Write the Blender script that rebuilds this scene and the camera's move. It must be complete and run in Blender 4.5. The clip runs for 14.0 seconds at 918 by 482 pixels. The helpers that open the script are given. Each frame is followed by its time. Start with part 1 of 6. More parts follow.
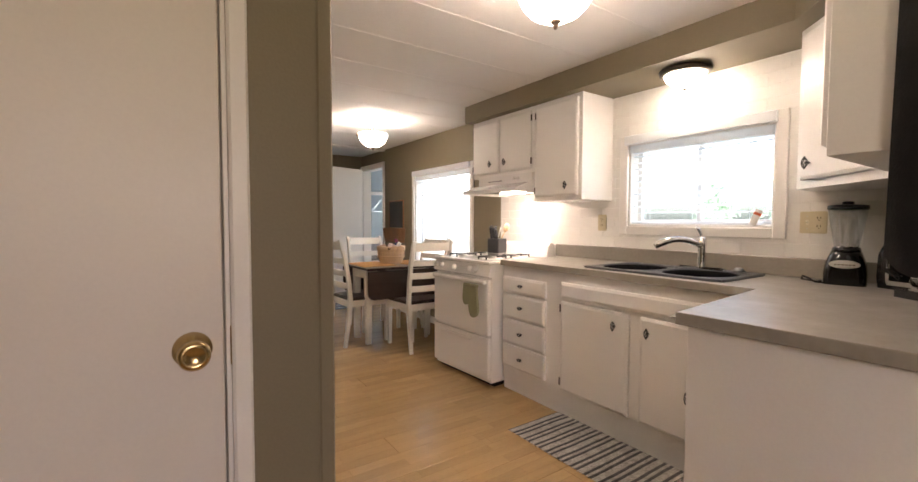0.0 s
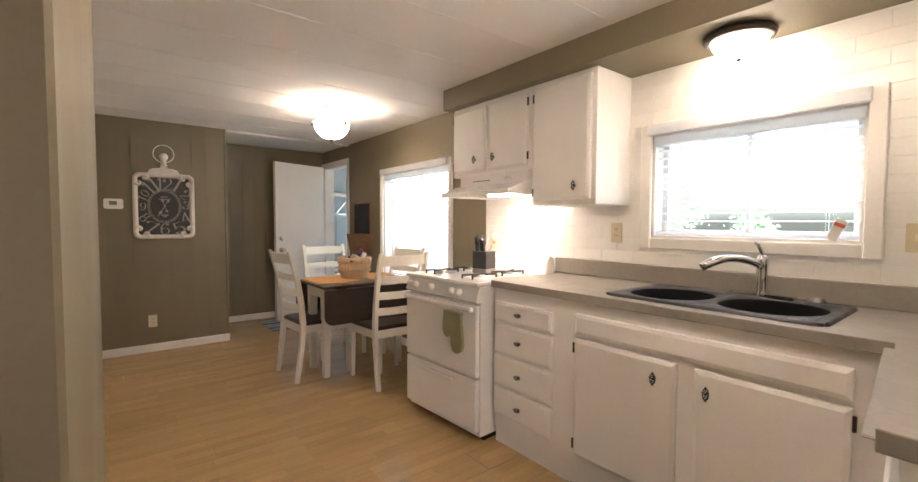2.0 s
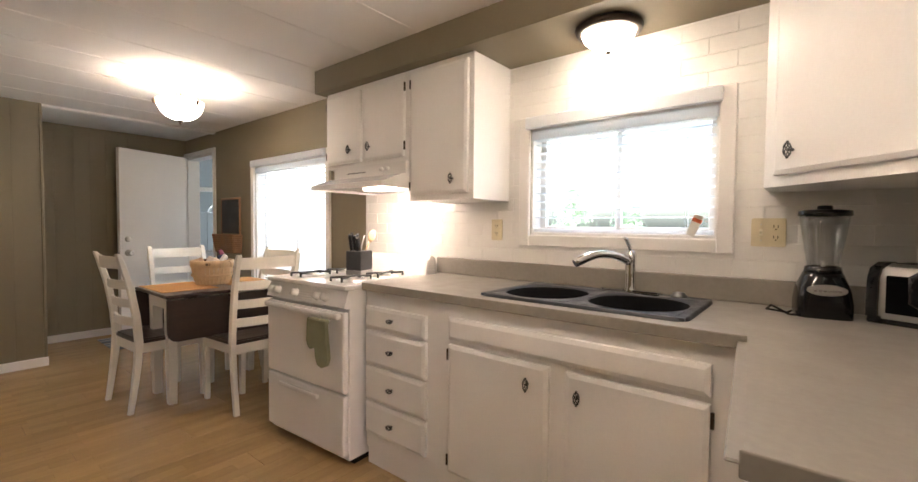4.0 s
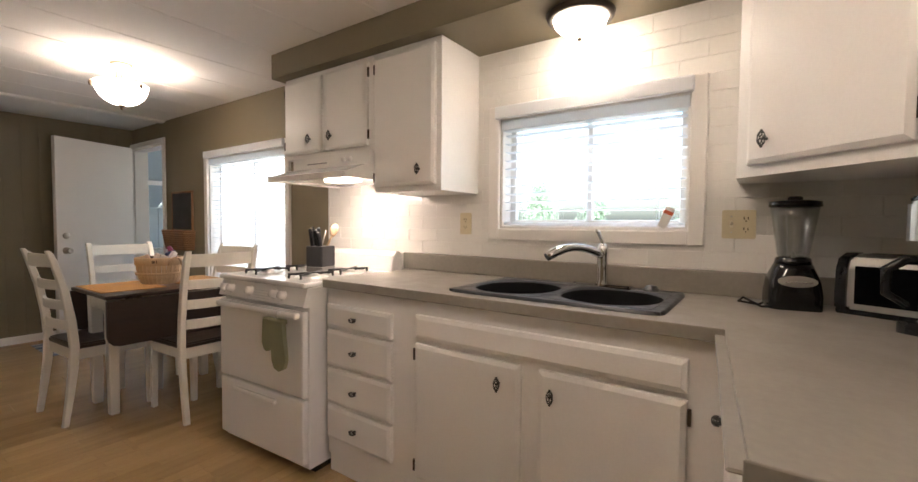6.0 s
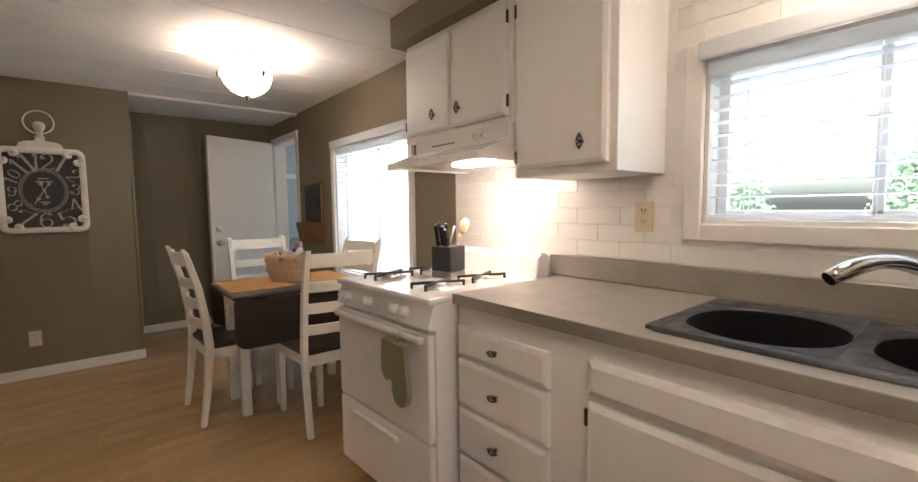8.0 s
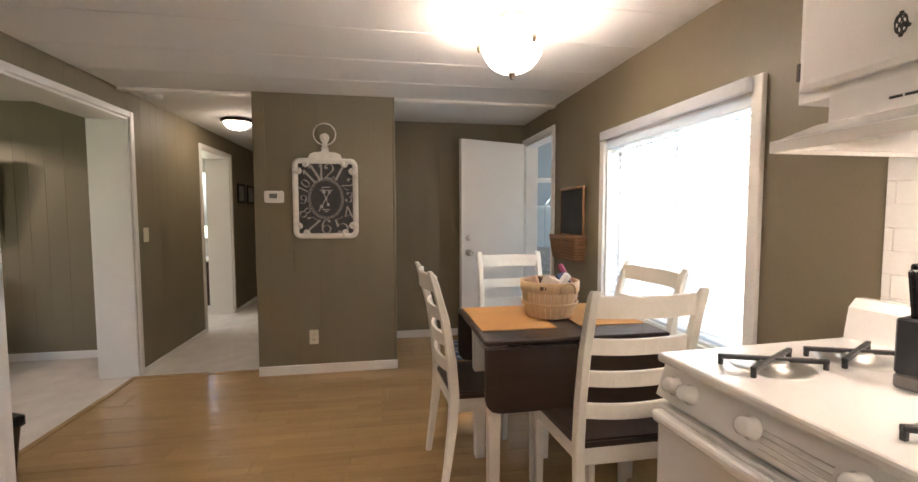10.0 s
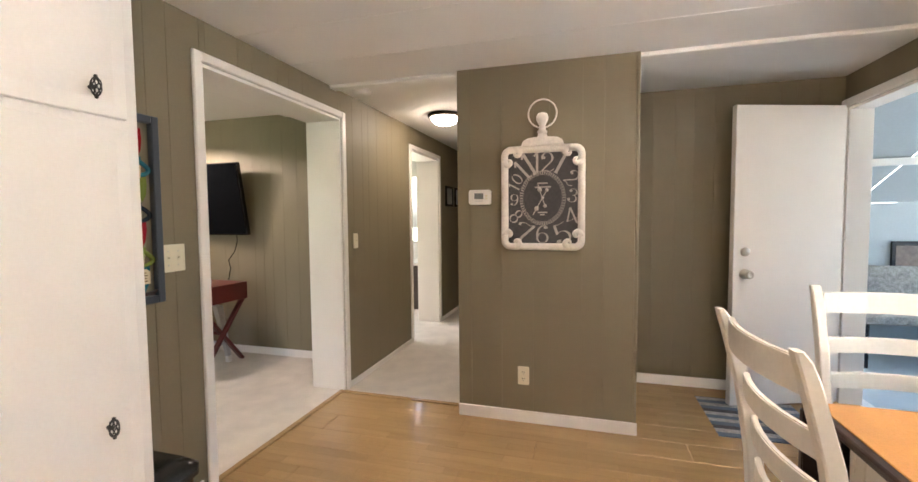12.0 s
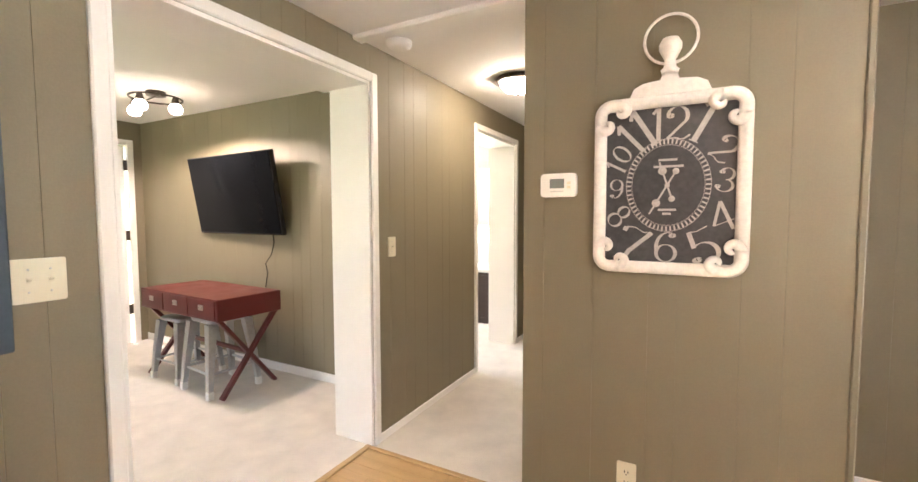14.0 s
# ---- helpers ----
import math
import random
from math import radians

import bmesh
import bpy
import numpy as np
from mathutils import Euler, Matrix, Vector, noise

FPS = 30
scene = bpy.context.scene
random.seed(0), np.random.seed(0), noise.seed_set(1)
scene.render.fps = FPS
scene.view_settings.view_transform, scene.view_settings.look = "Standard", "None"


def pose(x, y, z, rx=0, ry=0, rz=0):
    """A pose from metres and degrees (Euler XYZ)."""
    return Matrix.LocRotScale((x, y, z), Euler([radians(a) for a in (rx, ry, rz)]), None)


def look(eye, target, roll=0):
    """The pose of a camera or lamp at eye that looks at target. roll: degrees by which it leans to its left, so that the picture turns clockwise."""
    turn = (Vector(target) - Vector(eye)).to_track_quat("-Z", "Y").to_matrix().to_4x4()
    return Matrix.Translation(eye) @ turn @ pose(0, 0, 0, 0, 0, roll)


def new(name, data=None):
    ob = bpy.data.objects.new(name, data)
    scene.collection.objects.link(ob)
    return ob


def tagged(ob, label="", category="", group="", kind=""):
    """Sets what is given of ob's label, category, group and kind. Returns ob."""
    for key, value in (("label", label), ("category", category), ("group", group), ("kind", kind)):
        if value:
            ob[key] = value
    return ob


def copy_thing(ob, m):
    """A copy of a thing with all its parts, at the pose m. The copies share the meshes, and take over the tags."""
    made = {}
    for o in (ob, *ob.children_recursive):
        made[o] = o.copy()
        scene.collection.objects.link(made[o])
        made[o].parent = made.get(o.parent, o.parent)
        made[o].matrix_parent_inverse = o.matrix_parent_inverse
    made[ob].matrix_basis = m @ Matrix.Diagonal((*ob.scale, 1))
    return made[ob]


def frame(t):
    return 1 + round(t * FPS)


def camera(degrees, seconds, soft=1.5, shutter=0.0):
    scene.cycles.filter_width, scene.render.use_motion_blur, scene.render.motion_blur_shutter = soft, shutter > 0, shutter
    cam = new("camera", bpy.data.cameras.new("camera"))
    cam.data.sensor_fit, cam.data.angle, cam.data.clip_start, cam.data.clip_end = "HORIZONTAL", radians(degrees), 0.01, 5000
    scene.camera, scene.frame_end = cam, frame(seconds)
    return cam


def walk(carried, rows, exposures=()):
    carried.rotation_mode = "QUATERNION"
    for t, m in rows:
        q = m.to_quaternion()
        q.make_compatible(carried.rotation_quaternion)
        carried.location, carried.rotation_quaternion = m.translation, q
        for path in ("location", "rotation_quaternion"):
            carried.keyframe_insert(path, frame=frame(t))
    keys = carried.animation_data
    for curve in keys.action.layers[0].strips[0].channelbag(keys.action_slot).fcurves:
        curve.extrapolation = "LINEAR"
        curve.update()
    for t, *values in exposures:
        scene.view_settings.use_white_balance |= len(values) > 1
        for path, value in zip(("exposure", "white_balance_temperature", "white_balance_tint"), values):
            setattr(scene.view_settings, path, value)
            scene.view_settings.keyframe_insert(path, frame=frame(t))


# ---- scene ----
cam = camera(93.1, 14.0)
PATH = [
    (0, (0.134, 0.057, 1.203), (1.268, 1.702, 1.113), 0.2),
    (0.5, (0.157, 0.288, 1.226), (1.302, 1.924, 1.126), 0.2),
    (1, (0.225, 0.492, 1.255), (1.409, 2.101, 1.162), 0.3),
    (1.5, (0.32, 0.572, 1.253), (1.539, 2.155, 1.164), 0.2),
    (2, (0.486, 0.645, 1.255), (1.725, 2.212, 1.169), 0.2),
    (2.5, (0.654, 0.705, 1.248), (1.94, 2.234, 1.172), 0.3),
    (3, (0.727, 0.713, 1.236), (2.1, 2.166, 1.167), 0.4),
    (3.5, (0.751, 0.702, 1.227), (2.224, 2.054, 1.16), 0.5),
    (4, (0.76, 0.7, 1.22), (2.313, 1.959, 1.149), 0.5),
    (4.2, (0.759, 0.699, 1.218), (2.336, 1.928, 1.149), 0.4),
    (6.5, (0.895, 0.818, 1.192), (2.536, 1.957, 1.109), 0.5),
    (7, (0.978, 0.939, 1.185), (2.591, 2.119, 1.094), 0.5),
    (7.5, (1.079, 1.072, 1.184), (2.566, 2.406, 1.082), 0.3),
    (7.7, (1.12, 1.131, 1.209), (2.519, 2.554, 1.086), -0.1),
    (9.8, (1.334, 2.036, 1.293), (1.797, 3.976, 1.144), -0.4),
    (10, (1.319, 2.143, 1.276), (1.655, 4.111, 1.153), -0.1),
    (10.5, (1.315, 2.375, 1.306), (1.317, 4.372, 1.189), -0.5),
    (11, (1.25, 2.589, 1.305), (1.027, 4.574, 1.193), -0.4),
    (11.5, (1.163, 2.826, 1.295), (0.785, 4.787, 1.189), -0.4),
    (12, (1.116, 3.046, 1.289), (0.558, 4.963, 1.18), -0.5),
    (12.5, (1.111, 3.276, 1.309), (0.392, 5.139, 1.203), -0.6),
    (13, (1.056, 3.484, 1.295), (0.249, 5.31, 1.183), -0.4),
    (13.5, (0.991, 3.747, 1.298), (0.126, 5.546, 1.181), -0.3),
    (14, (0.946, 4.006, 1.295), (0.004, 5.766, 1.178), -0.1),
]
EXPOSURES = [(0.0, 2.85, 6500, 12), (2.0, 2.95, 6500, 10), (4.0, 2.8, 6450, 10), (7.0, 2.38, 6350, 10), (8.5, 2.55, 6350, 10), (10.0, 2.95, 6350, 10), (11.0, 3.35, 6250, 10), (12.0, 3.68, 6300, 10), (14.0, 4.4, 6200, 10)]
walk(cam, [(t, look(eye, target, roll)) for t, eye, target, roll in PATH], EXPOSURES)

# ---------------------------------------------------------------- world, light

world = bpy.data.worlds.new("world")
scene.world = world
world.use_nodes = True
wn = world.node_tree
sky = wn.nodes.new("ShaderNodeTexSky")
sky.sky_type = "NISHITA"
sky.sun_disc = False
sky.dust_density = 4.0
sky.sun_elevation = radians(50)
sky.sun_rotation = radians(-117)
wn.links.new(sky.outputs[0], wn.nodes["Background"].inputs[0])
wn.nodes["Background"].inputs[1].default_value = 0.15

sun = new("sun", bpy.data.lights.new("sun", "SUN"))
sun.data.energy, sun.data.angle, sun.data.color = 5.0, radians(1), (1.0, 0.96, 0.9)
sun.matrix_world = look((-9, -1.5, 10), (0, 3, 0))


def lamp_light(x, y, z, watts, color, radius=0.05):
    ob = new("bulb_light", bpy.data.lights.new("bulb_light", "POINT"))
    ob.data.energy, ob.data.color, ob.data.shadow_soft_size = watts, color, radius
    ob.location = (x, y, z)
    return ob


def fill_light(at, to, wide, tall, watts, color=(0.95, 0.97, 1.0)):
    """An area lamp added to fill in light, from at towards to."""
    ob = new("area_fill", bpy.data.lights.new("area_fill", "AREA"))
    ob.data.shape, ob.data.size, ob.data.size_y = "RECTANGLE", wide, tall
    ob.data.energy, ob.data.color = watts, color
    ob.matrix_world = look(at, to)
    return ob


fill_light((0.05, -1.66, 1.45), (0.05, 0, 1.4), 0.9, 0.9, 2.1, (1.0, 0.70, 0.56))    # made-up warm fill in the passage's unseen opening
fill_light((-3.95, 8.05, 1.35), (-2, 8.05, 1.3), 1.6, 1.2, 1.3)   # made-up fill in the far room's unseen west opening
fill_light((3.55, 1.43, 2.75), (2.75, 1.43, 1.35), 1.3, 0.8, 10)      # added lamp outside, above the kitchen window, to boost the sky
fill_light((3.75, 4.3, 2.95), (2.75, 4.3, 1.1), 1.7, 1.0, 22)      # added lamp outside, above the dining window, to boost the sky

WARM = (1.0, 0.795, 0.685)

# ---------------------------------------------------------------- materials


def mat(name, color, rough=0.5, metal=0.0, vary=0.12, scale=6.0, fine=60.0, bump=0.05, coat=0.0, emit=0.0, stretch=(1, 1, 1), rvary=0.1):
    m = bpy.data.materials.new(name)
    m.use_nodes = True
    n, l = m.node_tree.nodes, m.node_tree.links
    b = n["Principled BSDF"]
    b.inputs["Roughness"].default_value = rough
    b.inputs["Metallic"].default_value = metal
    b.inputs["Coat Weight"].default_value = coat
    tc = n.new("ShaderNodeTexCoord")
    mp = n.new("ShaderNodeMapping")
    mp.inputs["Scale"].default_value = stretch
    l.new(tc.outputs["Object"], mp.inputs[0])
    big, small = n.new("ShaderNodeTexNoise"), n.new("ShaderNodeTexNoise")
    big.inputs["Scale"].default_value, big.inputs["Detail"].default_value = scale, 4
    small.inputs["Scale"].default_value, small.inputs["Detail"].default_value = fine, 6
    l.new(mp.outputs[0], big.inputs[0])
    l.new(mp.outputs[0], small.inputs[0])
    add = n.new("ShaderNodeMath")
    add.operation = "ADD"
    l.new(big.outputs[0], add.inputs[0])
    l.new(small.outputs[0], add.inputs[1])
    ramp = n.new("ShaderNodeMapRange")
    ramp.inputs[1].default_value, ramp.inputs[2].default_value = 0.6, 1.4
    ramp.inputs[3].default_value, ramp.inputs[4].default_value = 1 - vary, 1 + vary
    l.new(add.outputs[0], ramp.inputs[0])
    mul = n.new("ShaderNodeVectorMath")
    mul.operation = "SCALE"
    mul.inputs[0].default_value = color
    l.new(ramp.outputs[0], mul.inputs["Scale"])
    l.new(mul.outputs[0], b.inputs["Base Color"])
    rr = n.new("ShaderNodeMapRange")
    rr.inputs[1].default_value, rr.inputs[2].default_value = 0.3, 0.7
    low, high = (max(0.295, rough - rvary), min(1, rough + rvary)) if rough >= 0.28 else (max(0.03, rough - rvary), min(0.255, rough + rvary))
    rr.inputs[3].default_value, rr.inputs[4].default_value = low, high
    l.new(big.outputs[0], rr.inputs[0])
    l.new(rr.outputs[0], b.inputs["Roughness"])
    if bump:
        bp = n.new("ShaderNodeBump")
        bp.inputs["Strength"].default_value, bp.inputs["Distance"].default_value = bump, 0.01
        l.new(small.outputs[0], bp.inputs["Height"])
        l.new(bp.outputs[0], b.inputs["Normal"])
    if emit:
        b.inputs["Emission Color"].default_value = (*color, 1)
        b.inputs["Emission Strength"].default_value = emit
    return m


def glass_mat(name, color=(0.95, 0.98, 0.98), rough=0.02):
    m = bpy.data.materials.new(name)
    m.use_nodes = True
    b = m.node_tree.nodes["Principled BSDF"]
    b.inputs["Base Color"].default_value = (*color, 1)
    b.inputs["Roughness"].default_value = rough
    b.inputs["Transmission Weight"].default_value = 1.0
    b.inputs["IOR"].default_value = 1.45
    return m


def pane_mat(name, tint=(0.93, 0.96, 0.95), gloss=0.05):
    """A thin flat pane: light passes straight through, with a little gloss."""
    m = bpy.data.materials.new(name)
    m.use_nodes = True
    n, l = m.node_tree.nodes, m.node_tree.links
    tr, gl, mix = n.new("ShaderNodeBsdfTransparent"), n.new("ShaderNodeBsdfGlossy"), n.new("ShaderNodeMixShader")
    tr.inputs[0].default_value = (*tint, 1)
    gl.inputs["Roughness"].default_value = 0.03
    mix.inputs[0].default_value = gloss
    l.new(tr.outputs[0], mix.inputs[1])
    l.new(gl.outputs[0], mix.inputs[2])
    l.new(mix.outputs[0], n["Material Output"].inputs[0])
    return m


def glow_mat(name, color, strength):
    m = bpy.data.materials.new(name)
    m.use_nodes = True
    b = m.node_tree.nodes["Principled BSDF"]
    b.inputs["Base Color"].default_value = (0.9, 0.86, 0.8, 1)
    b.inputs["Roughness"].default_value = 0.3
    b.inputs["Emission Color"].default_value = (*color, 1)
    b.inputs["Emission Strength"].default_value = strength
    return m


def wood_floor_mat():
    m = mat("oak_laminate", (0.43, 0.285, 0.135), 0.17, vary=0.14, scale=2.5, fine=40, bump=0.02, stretch=(1, 9, 1), rvary=0.08)
    n, l = m.node_tree.nodes, m.node_tree.links
    b = n["Principled BSDF"]
    tc = n.new("ShaderNodeTexCoord")
    geo = n.new("ShaderNodeNewGeometry")
    br = n.new("ShaderNodeTexBrick")
    br.offset, br.offset_frequency = 0.37, 2
    br.inputs["Color1"].default_value, br.inputs["Color2"].default_value = (0.9, 0.9, 0.9, 1), (1.08, 1.08, 1.08, 1)
    br.inputs["Mortar"].default_value = (0.78, 0.75, 0.72, 1)
    br.inputs["Scale"].default_value, br.inputs["Mortar Size"].default_value = 1.0, 0.0009
    br.inputs["Brick Width"].default_value, br.inputs["Row Height"].default_value = 0.43, 0.064
    l.new(geo.outputs["Position"], br.inputs[0])
    src = b.inputs["Base Color"].links[0].from_socket
    mix = n.new("ShaderNodeVectorMath")
    mix.operation = "MULTIPLY"
    l.new(src, mix.inputs[0])
    l.new(br.outputs[0], mix.inputs[1])
    info = n.new("ShaderNodeObjectInfo")
    rg = n.new("ShaderNodeMapRange")
    rg.inputs[3].default_value, rg.inputs[4].default_value = 0.95, 1.05
    l.new(info.outputs["Random"], rg.inputs[0])
    sc = n.new("ShaderNodeVectorMath")
    sc.operation = "SCALE"
    l.new(mix.outputs[0], sc.inputs[0])
    l.new(rg.outputs[0], sc.inputs["Scale"])
    l.new(sc.outputs[0], b.inputs["Base Color"])
    return m


def brick_paint_mat():
    m = mat("white_glazed_brick", (0.82, 0.8, 0.76), 0.22, vary=0.03, scale=9, fine=90, bump=0.06, rvary=0.08)
    return m


OLIVE = mat("olive_wall_paint", (0.205, 0.172, 0.108), 0.55, vary=0.07, scale=1.6, fine=160, bump=0.05)
WHITE = mat("white_satin_paint", (0.8, 0.78, 0.755), 0.32, vary=0.03, scale=3, fine=120, bump=0.03)
TRIM = mat("white_trim_paint", (0.82, 0.79, 0.75), 0.35, vary=0.03, scale=4, fine=140, bump=0.03)
DOORWHITE = mat("off_white_door_paint", (0.75, 0.7, 0.64), 0.38, vary=0.03, scale=3, fine=150, bump=0.03)
CEIL = mat("textured_ceiling_paint", (0.83, 0.805, 0.775), 0.8, vary=0.04, scale=2, fine=170, bump=0.25)
BRICK = brick_paint_mat()
GROUT = mat("white_grout", (0.84, 0.82, 0.78), 0.7, vary=0.08, scale=12, fine=120, bump=0.1)
COUNTER = mat("grey_laminate", (0.28, 0.255, 0.217), 0.36, vary=0.1, scale=9, fine=55, bump=0.02, stretch=(1, 1, 1))
CARPET = mat("beige_carpet", (0.68, 0.625, 0.565), 0.95, vary=0.16, scale=7, fine=320, bump=0.6)
FLOOR = wood_floor_mat()
ENAMEL = mat("white_enamel", (0.82, 0.8, 0.78), 0.16, vary=0.02, scale=3, fine=60, bump=0.0, coat=0.3)
BLACKIRON = mat("black_cast_iron", (0.02, 0.02, 0.021), 0.45, vary=0.3, scale=20, fine=150, bump=0.15)
BLACKPL = mat("black_plastic", (0.014, 0.014, 0.016), 0.25, vary=0.2, scale=10, fine=120, bump=0.03)
# The sink's bowls are coloured darker and less glossy than its deck.
BOWLDARK = mat("darker_bowl_composite", (0.01, 0.01, 0.011), 0.7, vary=0.25, scale=30, fine=260, bump=0.04)
DARKGREY = mat("dark_grey_composite", (0.03, 0.032, 0.037), 0.38, vary=0.25, scale=30, fine=260, bump=0.06)
BLACKGLOSS = mat("glossy_black_plastic", (0.006, 0.006, 0.007), 0.1, vary=0.1, scale=10, fine=120, bump=0.0)
CHROME = mat("chrome", (0.78, 0.78, 0.78), 0.09, metal=1.0, vary=0.03, scale=4, fine=60, bump=0.0, rvary=0.04)
STEEL = mat("brushed_steel", (0.6, 0.59, 0.57), 0.3, metal=1.0, vary=0.06, scale=3, fine=80, bump=0.03, stretch=(1, 12, 1))
BRASS = mat("aged_brass", (0.62, 0.47, 0.24), 0.22, metal=1.0, vary=0.08, scale=8, fine=80, bump=0.02)
NICKEL = mat("brushed_nickel", (0.56, 0.5, 0.42), 0.3, metal=1.0, vary=0.08, scale=8, fine=80, bump=0.02)
LAMPMETAL = mat("antique_nickel", (0.2, 0.145, 0.1), 0.42, metal=0.6, vary=0.12, scale=10, fine=80, bump=0.03)
BRONZE = mat("oil_rubbed_bronze", (0.06, 0.045, 0.035), 0.4, metal=0.7, vary=0.2, scale=10, fine=90, bump=0.05)
CHAIRWHITE = mat("antique_white_paint", (0.76, 0.72, 0.64), 0.36, vary=0.05, scale=5, fine=90, bump=0.04)
ESPRESSO = mat("espresso_stained_wood", (0.035, 0.02, 0.014), 0.3, vary=0.35, scale=4, fine=50, bump=0.05, stretch=(1, 8, 8))
MATTAN = mat("tan_woven_fabric", (0.5, 0.265, 0.09), 0.85, vary=0.14, scale=8, fine=240, bump=0.4)
SPLINT = mat("pale_wood_splint", (0.6, 0.42, 0.25), 0.6, vary=0.18, scale=9, fine=90, bump=0.12, stretch=(6, 6, 1))
WICKER = mat("brown_wicker", (0.26, 0.13, 0.06), 0.6, vary=0.35, scale=14, fine=130, bump=0.4)
CHALK = mat("black_chalkboard", (0.018, 0.018, 0.02), 0.6, vary=0.4, scale=6, fine=70, bump=0.02)
REDLAC = mat("red_lacquer", (0.105, 0.016, 0.015), 0.3, vary=0.08, scale=5, fine=70, bump=0.02)
GALV = mat("galvanised_steel", (0.5, 0.52, 0.54), 0.32, metal=1.0, vary=0.15, scale=18, fine=70, bump=0.03)
WHITERUB = mat("white_rubber", (0.8, 0.8, 0.78), 0.6, vary=0.03)
IVORY = mat("ivory_plastic", (0.74, 0.68, 0.52), 0.35, vary=0.03, scale=6, fine=60, bump=0.0)
ALMOND = mat("almond_plastic", (0.62, 0.54, 0.36), 0.35, vary=0.03, scale=6, fine=60, bump=0.0)
SAGE = mat("sage_quilted_cloth", (0.25, 0.25, 0.15), 0.9, vary=0.15, scale=12, fine=260, bump=0.5)
RUGDARK = mat("charcoal_woven_cotton", (0.055, 0.055, 0.06), 0.95, vary=0.9, scale=30, fine=110, bump=0.6)
RUGLIGHT = mat("pale_woven_cotton", (0.34, 0.325, 0.3), 0.95, vary=0.5, scale=30, fine=110, bump=0.6)
MATBLUE = mat("blue_grey_woven_cotton", (0.1, 0.13, 0.17), 0.95, vary=0.25, scale=18, fine=220, bump=0.6)
DISTRESS = mat("distressed_white_wood", (0.78, 0.72, 0.65), 0.55, vary=0.14, scale=14, fine=70, bump=0.2)
SLATE = mat("dark_slate_dial", (0.045, 0.04, 0.042), 0.6, vary=0.45, scale=9, fine=60, bump=0.04)
NUMERAL = mat("faded_white_numeral_paint", (0.44, 0.4, 0.36), 0.6, vary=0.2, scale=30, fine=120, bump=0.02)
BLUEGREY = mat("slate_blue_frame_paint", (0.04, 0.055, 0.075), 0.35, vary=0.15, scale=8, fine=90, bump=0.04)
CUPRED = mat("red_metal_glaze", (0.3, 0.012, 0.02), 0.2, vary=0.12, scale=6, fine=60, bump=0.02, coat=0.08)
CUPTEAL = mat("teal_metal_glaze", (0.03, 0.14, 0.19), 0.2, vary=0.15, scale=6, fine=60, bump=0.02, coat=0.08)
CUPGREEN = mat("green_metal_glaze", (0.18, 0.23, 0.05), 0.2, vary=0.12, scale=6, fine=60, bump=0.02, coat=0.08)
CUPDARK = mat("dark_blue_metal_glaze", (0.025, 0.035, 0.05), 0.2, vary=0.15, scale=6, fine=60, bump=0.02, coat=0.08)
TAG = mat("cream_tag", (0.6, 0.5, 0.34), 0.7, vary=0.1, scale=20, fine=80, bump=0.03)
INK = mat("brown_ink", (0.12, 0.07, 0.04), 0.8, vary=0.1)
BLIND = mat("white_blind_vinyl", (0.86, 0.87, 0.88), 0.4, vary=0.02, scale=4, fine=60, bump=0.0)


def let_light_through(m, share, color):
    """Thin vinyl or leaf: part of the light passes and scatters."""
    n, l = m.node_tree.nodes, m.node_tree.links
    tr, mix = n.new("ShaderNodeBsdfTranslucent"), n.new("ShaderNodeMixShader")
    tr.inputs[0].default_value = (*color, 1)
    mix.inputs[0].default_value = share
    l.new(n["Principled BSDF"].outputs[0], mix.inputs[1])
    l.new(tr.outputs[0], mix.inputs[2])
    l.new(mix.outputs[0], n["Material Output"].inputs[0])


let_light_through(BLIND, 0.5, (0.9, 0.92, 0.94))
SHADE = glow_mat("lit_alabaster_glass", (1.0, 0.82, 0.67), 4.2)
DOME = glow_mat("lit_frosted_dome", (1.0, 0.82, 0.66), 6.5)
BULB = glow_mat("lit_frosted_bulb", (1.0, 0.82, 0.66), 1.4)
HOODLENS = glow_mat("lit_hood_lens", (1.0, 0.82, 0.62), 4.0)
SCREEN = mat("black_screen_glass", (0.004, 0.0045, 0.0055), 0.12, vary=0.1, scale=2, fine=40, bump=0.0)
SCREEN.node_tree.nodes["Principled BSDF"].inputs["Specular IOR Level"].default_value = 0.05
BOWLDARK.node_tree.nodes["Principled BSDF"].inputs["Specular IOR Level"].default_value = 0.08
for glaze in (CUPRED, CUPTEAL, CUPGREEN, CUPDARK):
    glaze.node_tree.nodes["Principled BSDF"].inputs["Specular IOR Level"].default_value = 0.2
DARKSTEEL = mat("smoked_steel", (0.2, 0.2, 0.2), 0.32, metal=1.0, vary=0.06, scale=3, fine=80, bump=0.02)
JARGLASS = pane_mat("thin_clear_jar", (0.9, 0.91, 0.91), 0.14)
GLASS = glass_mat("clear_glass")
PANE = pane_mat("thin_window_pane")
PORCH = mat("pale_blue_porch_paint", (0.40, 0.45, 0.47), 0.6, vary=0.06, scale=2, fine=60, bump=0.05)
PALEGROUND = mat("pale_ground", (0.55, 0.55, 0.53), 0.9, vary=0.1, scale=0.8, fine=20, bump=0.1)
GRASS = mat("lawn", (0.17, 0.22, 0.12), 0.95, vary=0.3, scale=0.6, fine=12, bump=0.3)
